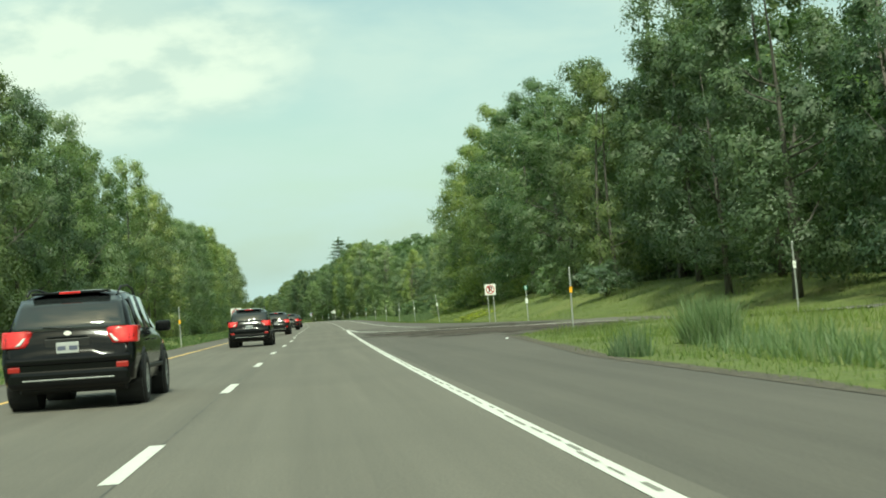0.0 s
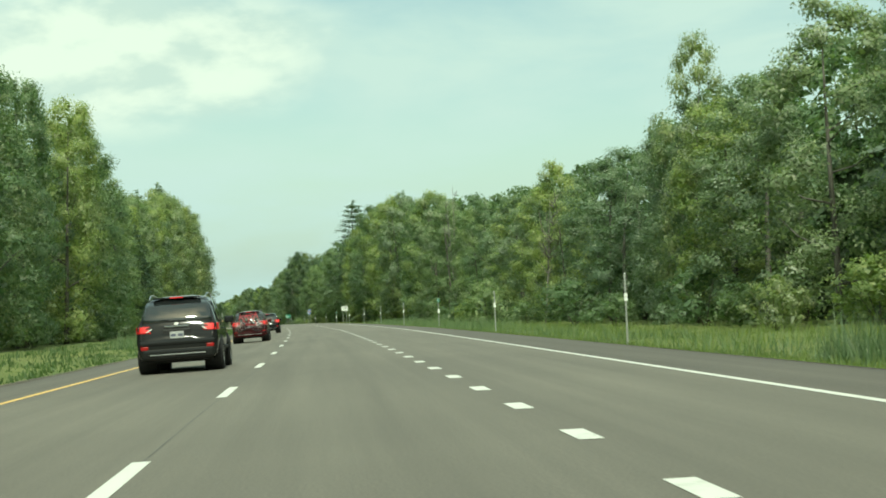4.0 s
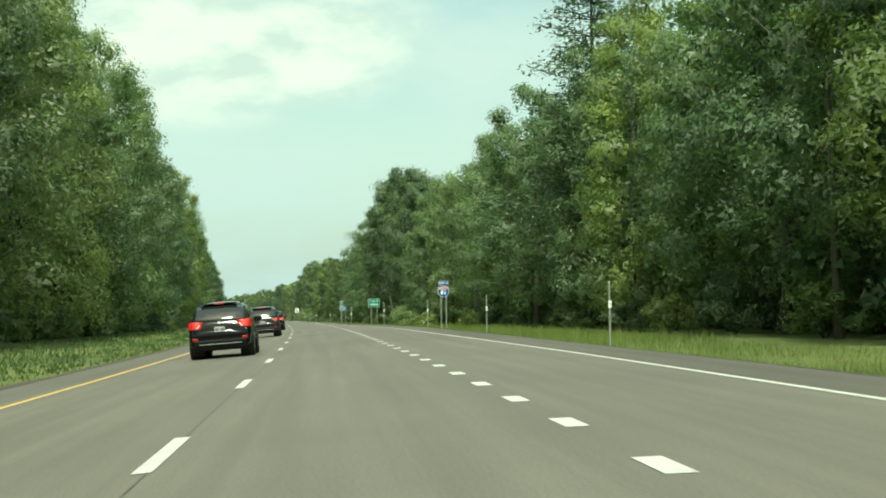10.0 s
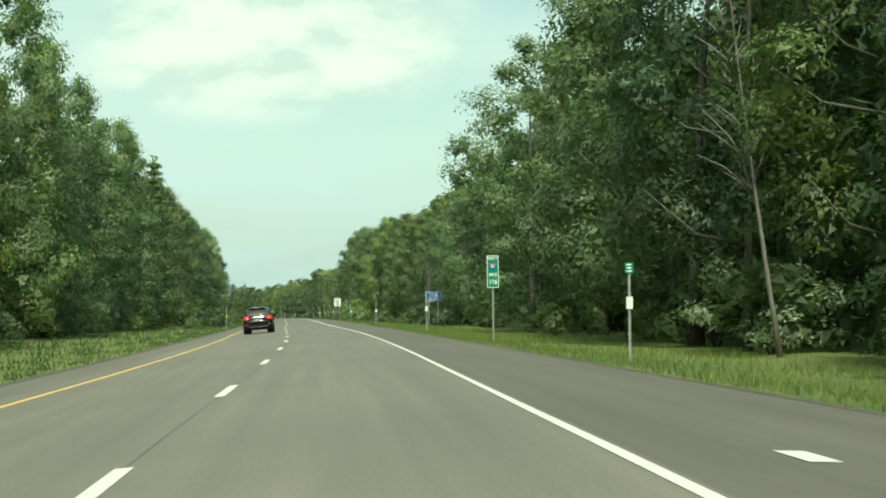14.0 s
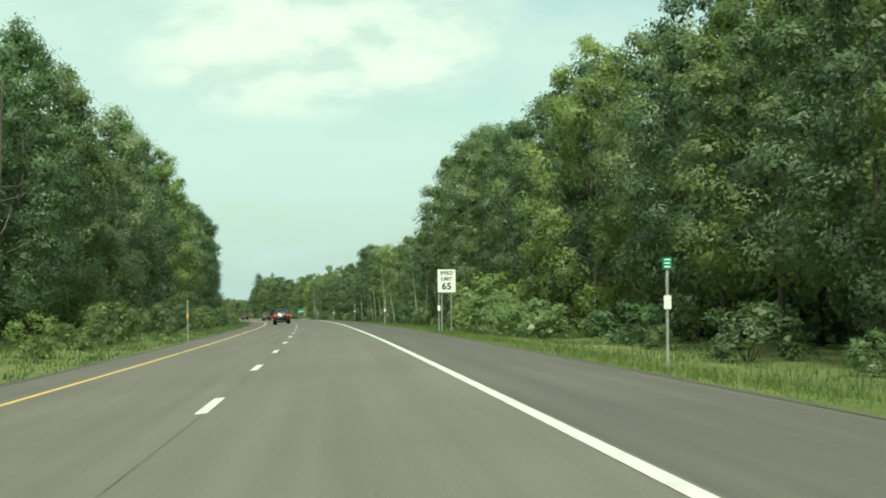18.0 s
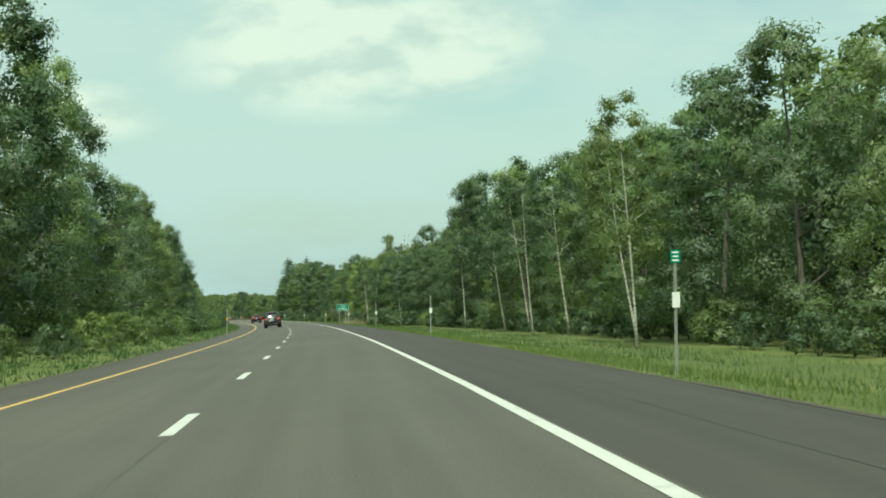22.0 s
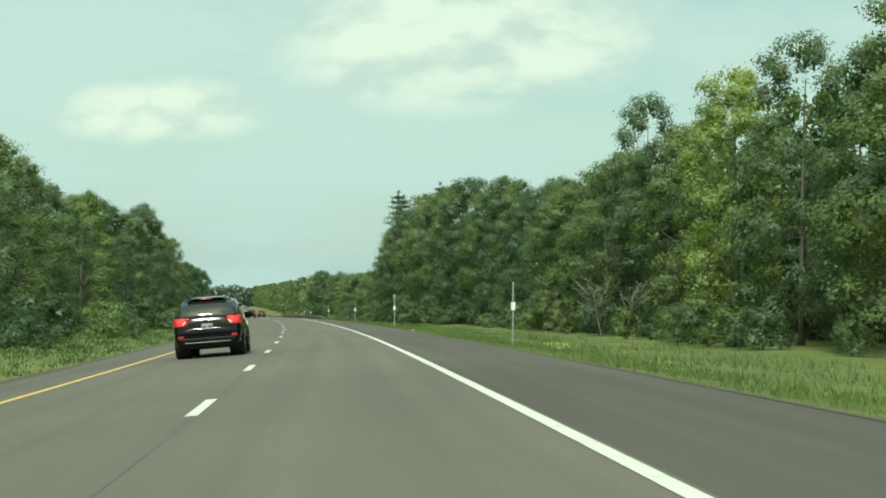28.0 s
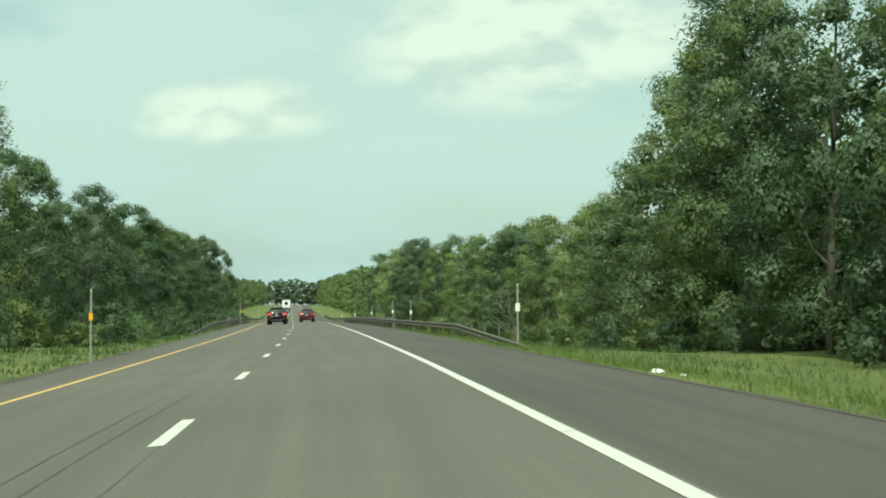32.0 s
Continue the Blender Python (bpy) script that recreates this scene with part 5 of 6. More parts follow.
def channel_post(height, x=0.0, y=0.0, wide=0.06, deep=0.028, sink=0.3):
    """A U-channel steel post, open to the back."""
    t = 0.006
    prof = [(-wide / 2, 0), (-wide / 2, t), (-wide / 4, t), (-wide / 4, deep), (wide / 4, deep), (wide / 4, t), (wide / 2, t), (wide / 2, 0), (wide / 4 - t, 0), (wide / 4 - t, deep - t), (-wide / 4 + t, deep - t), (-wide / 4 + t, 0)]
    n = len(prof)
    V = [(x + a, y - b, z) for z in (-sink, height) for a, b in prof]
    Fc = [(i, (i + 1) % n, n + (i + 1) % n, n + i) for i in range(n)] + [tuple(range(n))[::-1], tuple(range(n, 2 * n))]
    return mesh_of("post", V, Fc, M_STEEL)


POST_MESH = channel_post(2.2)
CAP_MESH = box("cap", (0.05, 0.05, 0.05), (0, -0.01, 2.21), M_SIGN_W, 0.012)
PLATE_W = flat_plate("reflector", 0.155, 0.29, -0.038, 0, 1.40, M_SIGN_W, 0.01, 0.02)
TALL_POST = channel_post(2.3)
TALL_CAP = box("cap", (0.05, 0.05, 0.05), (0, -0.01, 2.31), M_SIGN_W, 0.012)
PLATE_W2 = flat_plate("reflector", 0.115, 0.115, -0.038, 0, 1.63, M_SIGN_W, 0.01, 0.015)
PLATE_W3 = flat_plate("reflector", 0.115, 0.115, -0.038, 0, 1.50, M_SIGN_W, 0.01, 0.015)
PLATE_Y = flat_plate("reflector", 0.115, 0.22, -0.038, 0, 1.40, M_AMBER, 0.01, 0.02)
MARK_MESH = flat_plate("marker_plate", 0.20, 0.25, -0.036, 0, 2.22, M_SIGN_G, 0.006, 0.012)
MARK_POST = channel_post(2.18)
BAR_MESH = [flat_plate("text_bar", 0.13 - 0.02 * (i % 2), 0.03, -0.041, 0, 2.22 + 0.075 * (1 - i), M_SIGN_W, 0.002) for i in range(3)]


def delineator(s, d, kind, lean=0.0, turn=0.0):
    top = new("delineator_post")
    top.matrix_world = place(s, d, 0.0, turn) @ Matrix.Rotation(lean, 4, "Y")
    part("post", MARK_POST if kind == "mark" else (TALL_POST if kind == "double" else POST_MESH), top)
    if kind == "amber":
        part("reflector", PLATE_Y, top, "amber reflector plate")
        label = "galvanised post with an amber reflector in the grass"
    elif kind == "double":
        part("reflector", PLATE_W2, top, "small white reflector")
        part("reflector", PLATE_W3, top, "small white reflector")
        label = "galvanised post with two small white reflectors"
    else:
        part("reflector", PLATE_W, top, "white reflector plate")
        label = "galvanised post with a white reflector in the grass"
    if kind == "mark":
        plate = part("marker_plate", MARK_MESH, top, "small green reference plate")
        for b in BAR_MESH:
            part("text_bar", b, plate)
        label = "post with a small green reference plate and white reflector"
    else:
        part("cap", TALL_CAP if kind == "double" else CAP_MESH, top)
    tagged(top, label, "delineator post", "roadside delineators")


rnd = random.Random(3)
for s, d, k, ln in ((44.5, 16, "double", 0), (50.8, 9.6, "amber", 0.02), (84, 12.9, "mark", 0), (109.5, 9.6, "double", -0.06), (140, 9.7, "double", 0), (169, 9.8, "double", 0.02),
                    (198.5, 9.8, "double", 0), (229, 9.8, "double", 0), (258.5, 9.8, "mark", 0), (288, 9.7, "double", 0), (318, 9.8, "double", 0), (347, 9.9, "double", 0),
                    (376, 9.8, "double", 0), (407, 9.7, "mark", 0), (436, 9.7, "double", 0), (467, 9.5, "double", 0), (496, 8.9, "double", 0), (523.5, 7.45, "double", 0), (579, 7.4, "mark", 0),
                    (629, 7.1, "white", 0), (680.5, 7.1, "white", 0), (733, 7.12, "mark", 0), (785, 6.9, "white", 0), (836, 6.8, "white", 0), (887.5, 6.6, "mark", 0), (940, 6.5, "white", 0),
                    (990.5, 6.5, "white", 0), (1043, 7.0, "mark", 0), (1092.5, 7.0, "white", 0), (1147, 7.0, "white", 0), (1195.5, 6.3, "mark", 0), (1249.6, 6.8, "white", 0), (1304, 7.0, "white", 0),
                    (1357, 7.2, "white", 0), (1373, 7.0, "white", 0), (1409, 7.2, "white", 0), (1450, 7.2, "white", 0), (1500, 7.2, "white", 0)):
    delineator(s, d, k, ln + rnd.uniform(-0.012, 0.012), rnd.uniform(-8, 8))
for s in (77, 119.6, 178.4, 283.5, 384.7, 488, 576.7, 680, 779, 883.7, 983, 1093.5, 1192.5, 1298, 1400, 1480):
    delineator(s, float(np.interp(s, [0, 400, 983], [-7.4, -7.3, -6.9])), "amber", rnd.uniform(-0.015, 0.015), rnd.uniform(-8, 8))


def lettering(text, size, x, z, y, mat, parent, bold=0.012, wide=1.0):
    cu = bpy.data.curves.new("text", "FONT")
    cu.body, cu.size, cu.align_x, cu.align_y = text, size, "CENTER", "CENTER"
    cu.offset, cu.extrude, cu.resolution_u = bold * size, 0.0012, 3
    ob = bpy.data.objects.new("text", cu)
    scene.collection.objects.link(ob)
    me = bpy.data.meshes.new_from_object(ob.evaluated_get(bpy.context.evaluated_depsgraph_get()))
    bpy.data.objects.remove(ob)
    bpy.data.curves.remove(cu)
    me.transform(Matrix.Translation((x, y, z)) @ Matrix.Rotation(radians(90), 4, "X") @ Matrix.Diagonal((wide, 1, 1, 1)))
    me.materials.clear()
    me.materials.append(mat)
    return part("lettering", me, parent)


def signboard(name, label, s, d, w, h, bottom, face, rim, posts, turn=4.0, ground_dz=0.0):
    """Posts, backing, border and face of a roadside sign; returns the thing and its board part."""
    top = new(name)
    top.matrix_world = place(s, d, ground_dz, turn)
    for x in posts:
        part("post", channel_post(bottom + h * 0.9, x, 0.02, 0.075, 0.04), top)
    board = part("board", flat_plate("board", w, h, -0.034, 0, bottom + h / 2, M_GREY, 0.006, min(w, h) * 0.07), top, "sheet aluminium board")
    part("border", flat_plate("border", w - 0.004, h - 0.004, -0.039, 0, bottom + h / 2, rim, 0.003, min(w, h) * 0.07), board)
    part("face", flat_plate("face", w - 0.055, h - 0.055, -0.042, 0, bottom + h / 2, face, 0.003, min(w, h) * 0.06), board)
    for x in posts:
        part("bolt", flat_plate("bolt", 0.025, 0.025, -0.047, x, bottom + h * 0.86, M_STEEL, 0.008, 0.006), board)
        part("bolt", flat_plate("bolt", 0.025, 0.025, -0.047, x, bottom + h * 0.14, M_STEEL, 0.008, 0.006), board)
    tagged(top, label, "road sign")
    return top, board


Y_TXT = -0.0465
t, b = signboard("road_sign", "white emergency stopping sign with black letters on two posts", 406, 11.2, 1.19, 0.90, 2.48, M_SIGN_W, M_SIGN_K, (-0.32, 0.32))
for i, wd in enumerate(("EMERGENCY", "STOPPING", "ONLY")):
    lettering(wd, 0.225, 0, 2.48 + 0.45 + 0.235 * (1 - i), Y_TXT, M_SIGN_K, b, 0.02, 0.82)
t, b = signboard("road_sign", "green town boundary sign with white letters on two posts", 559, 9.0, 1.42, 1.0, 2.25, M_SIGN_G, M_SIGN_W, (-0.36, 0.36))
lettering("Town of", 0.27, 0, 2.25 + 0.70, Y_TXT, M_SIGN_W, b, 0.018)
lettering("Albion", 0.33, 0, 2.25 + 0.32, Y_TXT, M_SIGN_W, b, 0.02, 1.1)
t, b = signboard("road_sign", "green town boundary sign with white letters on two posts", 1076, 8.5, 1.78, 0.98, 2.1, M_SIGN_G, M_SIGN_W, (-0.5, 0.5))
lettering("Town of", 0.25, 0, 2.1 + 0.68, Y_TXT, M_SIGN_W, b, 0.018)
lettering("Richland", 0.32, 0, 2.1 + 0.30, Y_TXT, M_SIGN_W, b, 0.02, 1.1)
t, b = signboard("speed_limit_sign", "white rectangular speed limit sign with black print", 791, 7.95, 1.2, 1.5, 2.45, M_SIGN_W, M_SIGN_K, (-0.3, 0.3))
lettering("SPEED", 0.30, 0, 2.45 + 1.24, Y_TXT, M_SIGN_K, b, 0.014)
lettering("LIMIT", 0.30, 0, 2.45 + 0.87, Y_TXT, M_SIGN_K, b, 0.014)
lettering("65", 0.58, 0, 2.45 + 0.40, Y_TXT, M_SIGN_K, b, 0.022, 1.08)
t, b = signboard("motorist_sign", "blue emergency call sign with white letters on two posts", 684.6, 13.1, 1.58, 0.96, 2.6, M_SIGN_B, M_SIGN_W, (-0.47, 0.47))
for i, wd in enumerate(("CAR PHONES", "DIAL", "STATE POLICE", "EMERGENCY")):
    lettering(wd, 0.185, -0.17 if i == 1 else 0, 2.6 + 0.48 + 0.208 * (1.5 - i), Y_TXT, M_SIGN_W, b, 0.016, 0.9)
part("text_bar", flat_plate("text_bar", 0.32, 0.115, Y_TXT, 0.28, 2.6 + 0.48 + 0.208 * 0.5, M_SIGN_W, 0.002), b)
t, b = signboard("mile_sign", "tall narrow green mile sign with white print on one post", 603, 7.45, 0.49, 1.32, 2.2, M_SIGN_G, M_SIGN_W, (0.0,))
lettering("NORTH", 0.165, 0, 2.2 + 1.20, Y_TXT, M_SIGN_W, b, 0.014, 0.8)
lettering("MILE", 0.19, 0, 2.2 + 0.53, Y_TXT, M_SIGN_W, b, 0.014, 0.9)
lettering("116", 0.28, 0, 2.2 + 0.235, Y_TXT, M_SIGN_W, b, 0.018, 0.85)


def shield(parent, cx, cz, w, big):
    """Route shield: blue with a red band, white edged."""
    def outline(k, top_cut=None):
        pts = []
        for i in range(13):
            f = i / 12
            pts.append(((f - 0.5) * 0.84, 0.42 + 0.035 * math.cos(f * math.pi * 4)))
        for i in range(1, 15):
            f = i / 14
            x = 0.42 + 0.08 * math.sin(f / 0.3 * math.pi / 2) if f < 0.3 else 0.5 * (1 - ((f - 0.3) / 0.7) ** 2.1) ** 0.72
            pts.append((x, 0.455 - 0.955 * f))
        left = [(-x, z) for x, z in pts[13:-1]][::-1]
        return [(x * k, z * k) for x, z in pts + left]
    for k, mat, dy, nm in ((1.0, M_SIGN_W, 0.0, "shield_border"), (0.94, M_SIGN_B, -0.003, "shield_face")):
        o = outline(k)
        V = [(cx + x * w, Y_TXT + 0.004 + dy, cz + z * w) for x, z in o] + [(cx + x * w, Y_TXT + 0.004 + dy + 0.004, cz + z * w) for x, z in o]
        n = len(o)
        part(nm, mesh_of(nm, V, [tuple(range(n))[::-1], tuple(range(n, 2 * n))] + [(i, (i + 1) % n, n + (i + 1) % n, n + i) for i in range(n)], mat), parent)
    o = [(x, max(z, 0.235)) for x, z in outline(0.93) if z > 0.16]
    n = len(o)
    V = [(cx + x * w, Y_TXT - 0.004, cz + z * w) for x, z in o] + [(cx + x * w, Y_TXT - 0.001, cz + z * w) for x, z in o]
    part("shield_band", mesh_of("shield_band", V, [tuple(range(n))[::-1], tuple(range(n, 2 * n))] + [(i, (i + 1) % n, n + (i + 1) % n, n + i) for i in range(n)], M_SIGN_R), parent)
    part("shield_stripe", flat_plate("shield_stripe", w * 0.90, w * 0.025, Y_TXT - 0.004, cx, cz + w * 0.225, M_SIGN_W, 0.003), parent)
    if big:
        lettering("INTERSTATE", w * 0.135, cx, cz + w * 0.31, Y_TXT - 0.007, M_SIGN_W, parent, 0.02)
    lettering("81", w * 0.52, cx, cz - w * 0.06, Y_TXT - 0.004, M_SIGN_W, parent, 0.025)


shield(b, 0, 2.2 + 0.88, 0.31, False)
top = new("route_sign")
top.matrix_world = place(496, 10.15, 0, 4)
for x in (-0.2, 0.2):
    part("post", channel_post(3.68, x, 0.02, 0.075, 0.04), top)
b = part("board", flat_plate("board", 0.56, 0.72, -0.034, 0, 3.12, M_GREY, 0.006, 0.05), top, "sheet aluminium backing")
shield(b, 0, 3.06, 0.9, True)
plate = part("direction_plate", flat_plate("direction_plate", 0.74, 0.40, -0.036, 0, 3.73, M_SIGN_B, 0.006, 0.04), top, "blue direction plate")
part("border", flat_plate("border", 0.70, 0.36, -0.040, 0, 3.73, M_SIGN_W, 0.003, 0.035), plate)
part("face", flat_plate("face", 0.67, 0.33, -0.043, 0, 3.73, M_SIGN_B, 0.003, 0.03), plate)
lettering("NORTH", 0.225, 0, 3.73, Y_TXT, M_SIGN_W, plate, 0.016, 0.88)
tagged(top, "blue and red route shield under a blue direction plate", "road sign")


def ring(parent, cx, cz, r, t, mat, y):
    n = 40
    V, Fc = [], []
    for i in range(n):
        a = 2 * math.pi * i / n
        for q, yy in ((r - t, y), (r, y), (r, y + 0.003), (r - t, y + 0.003)):
            V.append((cx + q * math.cos(a), yy, cz + q * math.sin(a)))
    for i in range(n):
        o, p = i * 4, ((i + 1) % n) * 4
        for k in range(4):
            Fc.append((o + k, o + (k + 1) % 4, p + (k + 1) % 4, p + k))
    part("prohibition_ring", mesh_of("prohibition_ring", V, Fc, mat), parent)


def slash(parent, cx, cz, r, t, mat, y):
    me = flat_plate("slash", 2 * r, t, 0, 0, 0, mat, 0.003)
    me.transform(Matrix.Translation((cx, y, cz)) @ Matrix.Rotation(radians(45), 4, "Y"))
    part("slash", me, parent)


t, b = signboard("no_parking_sign", "white square no-parking sign on two thin posts", 94.6, 12.0, 0.76, 0.76, 2.0, M_SIGN_W, M_SIGN_W, (-0.2, 0.2))
lettering("P", 0.5, 0, 2.38, Y_TXT, M_SIGN_K, b, 0.03)
ring(b, 0, 2.38, 0.30, 0.06, M_SIGN_R, -0.05)
slash(b, 0, 2.38, 0.27, 0.06, M_SIGN_R, -0.051)
t, b = signboard("no_u_turn_sign", "white square sign forbidding turning back, on a post", 149.5, -8.7, 1.15, 1.15, 1.75, M_SIGN_W, M_SIGN_W, (-0.3, 0.3))
tub = [([(-0.17, 0, -0.20), (-0.17, 0, 0.08), (-0.12, 0, 0.19), (0, 0, 0.24), (0.12, 0, 0.19), (0.17, 0, 0.08), (0.17, 0, -0.3)], [0.045] * 7)]
me = tubes_mesh("turn_arrow", tub, M_SIGN_K, 6)
me.transform(Matrix.Translation((0, -0.046, 2.32)) @ Matrix.Diagonal((1, 0.05, 1, 1)))
part("turn_arrow", me, b)
me = mesh_of("arrow_head", [(-0.31, -0.047, 2.13), (-0.03, -0.047, 2.13), (-0.17, -0.047, 1.93), (-0.31, -0.043, 2.13), (-0.03, -0.043, 2.13), (-0.17, -0.043, 1.93)], [(0, 2, 1), (3, 4, 5), (0, 1, 4, 3), (1, 2, 5, 4), (2, 0, 3, 5)], M_SIGN_K)
part("arrow_head", me, b)
ring(b, 0, 2.32, 0.48, 0.065, M_SIGN_R, -0.05)
slash(b, 0, 2.32, 0.45, 0.065, M_SIGN_R, -0.052)
top = new("object_marker")
top.matrix_world = place(149.8, -8.0, 0, 4)
part("post", channel_post(1.3), top)
me = flat_plate("marker", 0.36, 0.36, -0.036, 0, 0, M_AMBER, 0.006, 0.03)
me.transform(Matrix.Translation((0, 0, 1.35)) @ Matrix.Rotation(radians(45), 4, "Y"))
dia = part("diamond_plate", me, top, "yellow diamond plate")
for x in (-0.07, 0.07):
    part("black_mark", flat_plate("black_mark", 0.07, 0.09, -0.042, x, 1.35, M_SIGN_K, 0.002, 0.015), dia)
tagged(top, "small yellow diamond marker on a post", "road sign")


# ---------------------------------------------------------------- guide rails towards the bridge
def guide_rail(s0, s1, d_fun, label, face):
    top = new("guide_rail")
    x0, y0 = xy(s0, d_fun(s0))
    top.matrix_world = Matrix.Translation((float(x0), float(y0), float(cross(s0, d_fun(s0)))))
    inv = top.matrix_world.inverted()
    prof = [(0, 0.38), (0.05, 0.41), (0.05, 0.46), (0, 0.50), (0, 0.54), (0.05, 0.58), (0.05, 0.63), (0, 0.67), (-0.01, 0.67), (-0.01, 0.38)]
    ss = np.arange(s0, s1, 4.0)
    V, Fc = [], []
    for i, s in enumerate(ss):
        dn = 0.6 * max(0.0, 1 - i / 5.0)
        d0 = float(d_fun(s))
        g = float(cross(s, d0))
        for o, z in prof:
            x, y = xy(s, d0 + face * o)
            V.append(inv @ Vector((float(x), float(y), g + z - dn)))
    n = len(prof)
    for i in range(len(ss) - 1):
        for k in range(n):
            a, b2 = i * n + k, i * n + (k + 1) % n
            Fc.append((a, b2, b2 + n, a + n))
    part("rail", mesh_of("rail", V, Fc, M_RAIL), top, "weathered steel beam")
    post = box("post", (0.07, 0.12, 0.9), (0, 0, 0.22), M_RAIL, 0.008)
    for s in np.arange(s0 + 4, s1 - 1, 3.8):
        ob = part("post", post, top)
        ob.matrix_local = inv @ place(float(s), float(d_fun(s)) - face * 0.09)
    tagged(top, label, "guide rail")


guide_rail(1300, 1560, lambda s: np.interp(s, [1300, 1320, 1340, 1380], [6.9, 6.5, 5.95, 5.5]), "weathered steel guide rail on posts along the outer shoulder", -1)
guide_rail(1345, 1560, lambda s: np.interp(s, [1345, 1370], [-8.0, -7.3]), "weathered steel guide rail on posts along the median", 1)

def parapet(s0, s1, d0, label):
    """A low concrete wall with a coping, behind the rail over the bridge."""
    prof = [(-0.14, -0.2), (-0.14, 0.62), (-0.19, 0.64), (-0.19, 0.78), (0.19, 0.78), (0.19, 0.64), (0.14, 0.62), (0.14, -0.2)]
    top = new("bridge_parapet")
    x0, y0 = xy(s0, d0)
    at = Vector((float(x0), float(y0), float(cross(s0, d0))))
    top.location = at
    for a in np.arange(s0, s1, 8.0):
        V, Fc = [], []
        for s in (a, a + 2.66, a + 5.32, a + 7.97):
            z = float(cross(s, d0))
            for o, h in prof:
                x, y = xy(s, d0 + o)
                V.append(Vector((float(x), float(y), z + h)) - at)
        n = len(prof)
        for i in range(3):
            for k in range(n):
                Fc.append((i * n + k, i * n + (k + 1) % n, (i + 1) * n + (k + 1) % n, (i + 1) * n + k))
        Fc += [tuple(range(n))[::-1], tuple(range(3 * n, 4 * n))]
        part("wall_panel", mesh_of("wall_panel", V, Fc, M_CONCRETE_OLD), top)
    tagged(top, label, "bridge parapet")


parapet(1357, 1446, 5.95, "long stained concrete wall behind the outer rail, darkened as in shade")
parapet(1392, 1446, -7.75, "stained concrete wall behind the median rail, darkened as in shade")

# small things on the ground
top = new("drain_grate")
top.matrix_world = place(526.5, 4.2, 0.003)
part("grate_frame", box("grate_frame", (0.34, 0.6, 0.03), (0, 0, 0.0), M_IRON, 0.006), top)
for i in range(5):
    part("grate_bar", box("grate_bar", (0.03, 0.5, 0.02), (-0.12 + 0.06 * i, 0, 0.02), M_IRON), top)
tagged(top, "dark iron drain grate in the shoulder asphalt", "drain grate")
for i, (s, d, k) in enumerate(((1279.5, 5.9, 1.0), (1279.2, 6.3, 0.6), (1176, 5.8, 0.8), (770, 5.6, 0.4), (42, 5.9, 0.4))):
    bm = bmesh.new()
    bmesh.ops.create_icosphere(bm, subdivisions=2, radius=0.14 * k)
    rr = random.Random(i)
    for v in bm.verts:
        v.co *= rr.uniform(0.6, 1.25)
        v.co.z = abs(v.co.z) * 0.6
    ob = new("litter", bm_mesh(bm, "litter", M_CLOTH))
    ob.matrix_world = place(s, d, 0.0)
    tagged(ob, "crumpled white paper litter on the grass edge", "litter", "roadside litter")

# ---------------------------------------------------------------- vehicles in the passing lane
def loft(name, stations, mat):
    """A car body skinned over cross-sections: (y, bottom, belt, roof, belt half-width, roof half-width)."""
    V, Fc = [], []
    for y, zb, zm, zt, wb, wt in stations:
        zm = min(zm, zt - 0.02)
        side = [(wb * 0.84, zb), (wb * 0.965, zb + 0.07), (wb, zb + (zm - zb) * 0.5), (wb * 0.98, zm - 0.07), (wb * 0.94, zm),
                (wt + (wb * 0.95 - wt) * 0.35, zm + (zt - zm) * 0.6), (wt + 0.012, zt - 0.13), (wt * 0.95, zt - 0.065), (wt * 0.80, zt - 0.02), (wt * 0.42, zt + 0.018)]
        row = [(x, y, z) for x, z in side] + [(-x, y, z) for x, z in side[::-1]]
        V += row
    n = 20
    for i in range(len(stations) - 1):
        for k in range(n):
            a, b = i * n + k, i * n + (k + 1) % n
            Fc.append((a, b, b + n, a + n))
    Fc.append(tuple(range(n)))
    Fc.append(tuple(range(len(V) - n, len(V)))[::-1])
    me = mesh_of(name, V, Fc, mat, True)
    me.polygons.foreach_set("use_smooth", [True] * (len(me.polygons) - 2) + [False] * 2)
    return me


def bowed(name, rows, mat, thick=0.012):
    """A bowed panel from rows of points, given thickness along its normal."""
    n, m = len(rows), len(rows[0])
    P = [Vector(p) for r in rows for p in r]
    nv = (P[1] - P[0]).cross(P[m] - P[0]).normalized()
    V = P + [p - nv * thick for p in P]
    Fc = []
    for i in range(n - 1):
        for k in range(m - 1):
            a = i * m + k
            Fc.append((a, a + 1, a + m + 1, a + m))
            a += n * m
            Fc.append((a, a + m, a + m + 1, a + 1))
    rim = [k for k in range(m)] + [i * m + m - 1 for i in range(1, n)] + [(n - 1) * m + k for k in range(m - 2, -1, -1)] + [i * m for i in range(n - 2, 0, -1)]
    for i in range(len(rim)):
        a, b = rim[i], rim[(i + 1) % len(rim)]
        Fc.append((a, a + n * m, b + n * m, b))
    return mesh_of(name, V, Fc, mat, True)


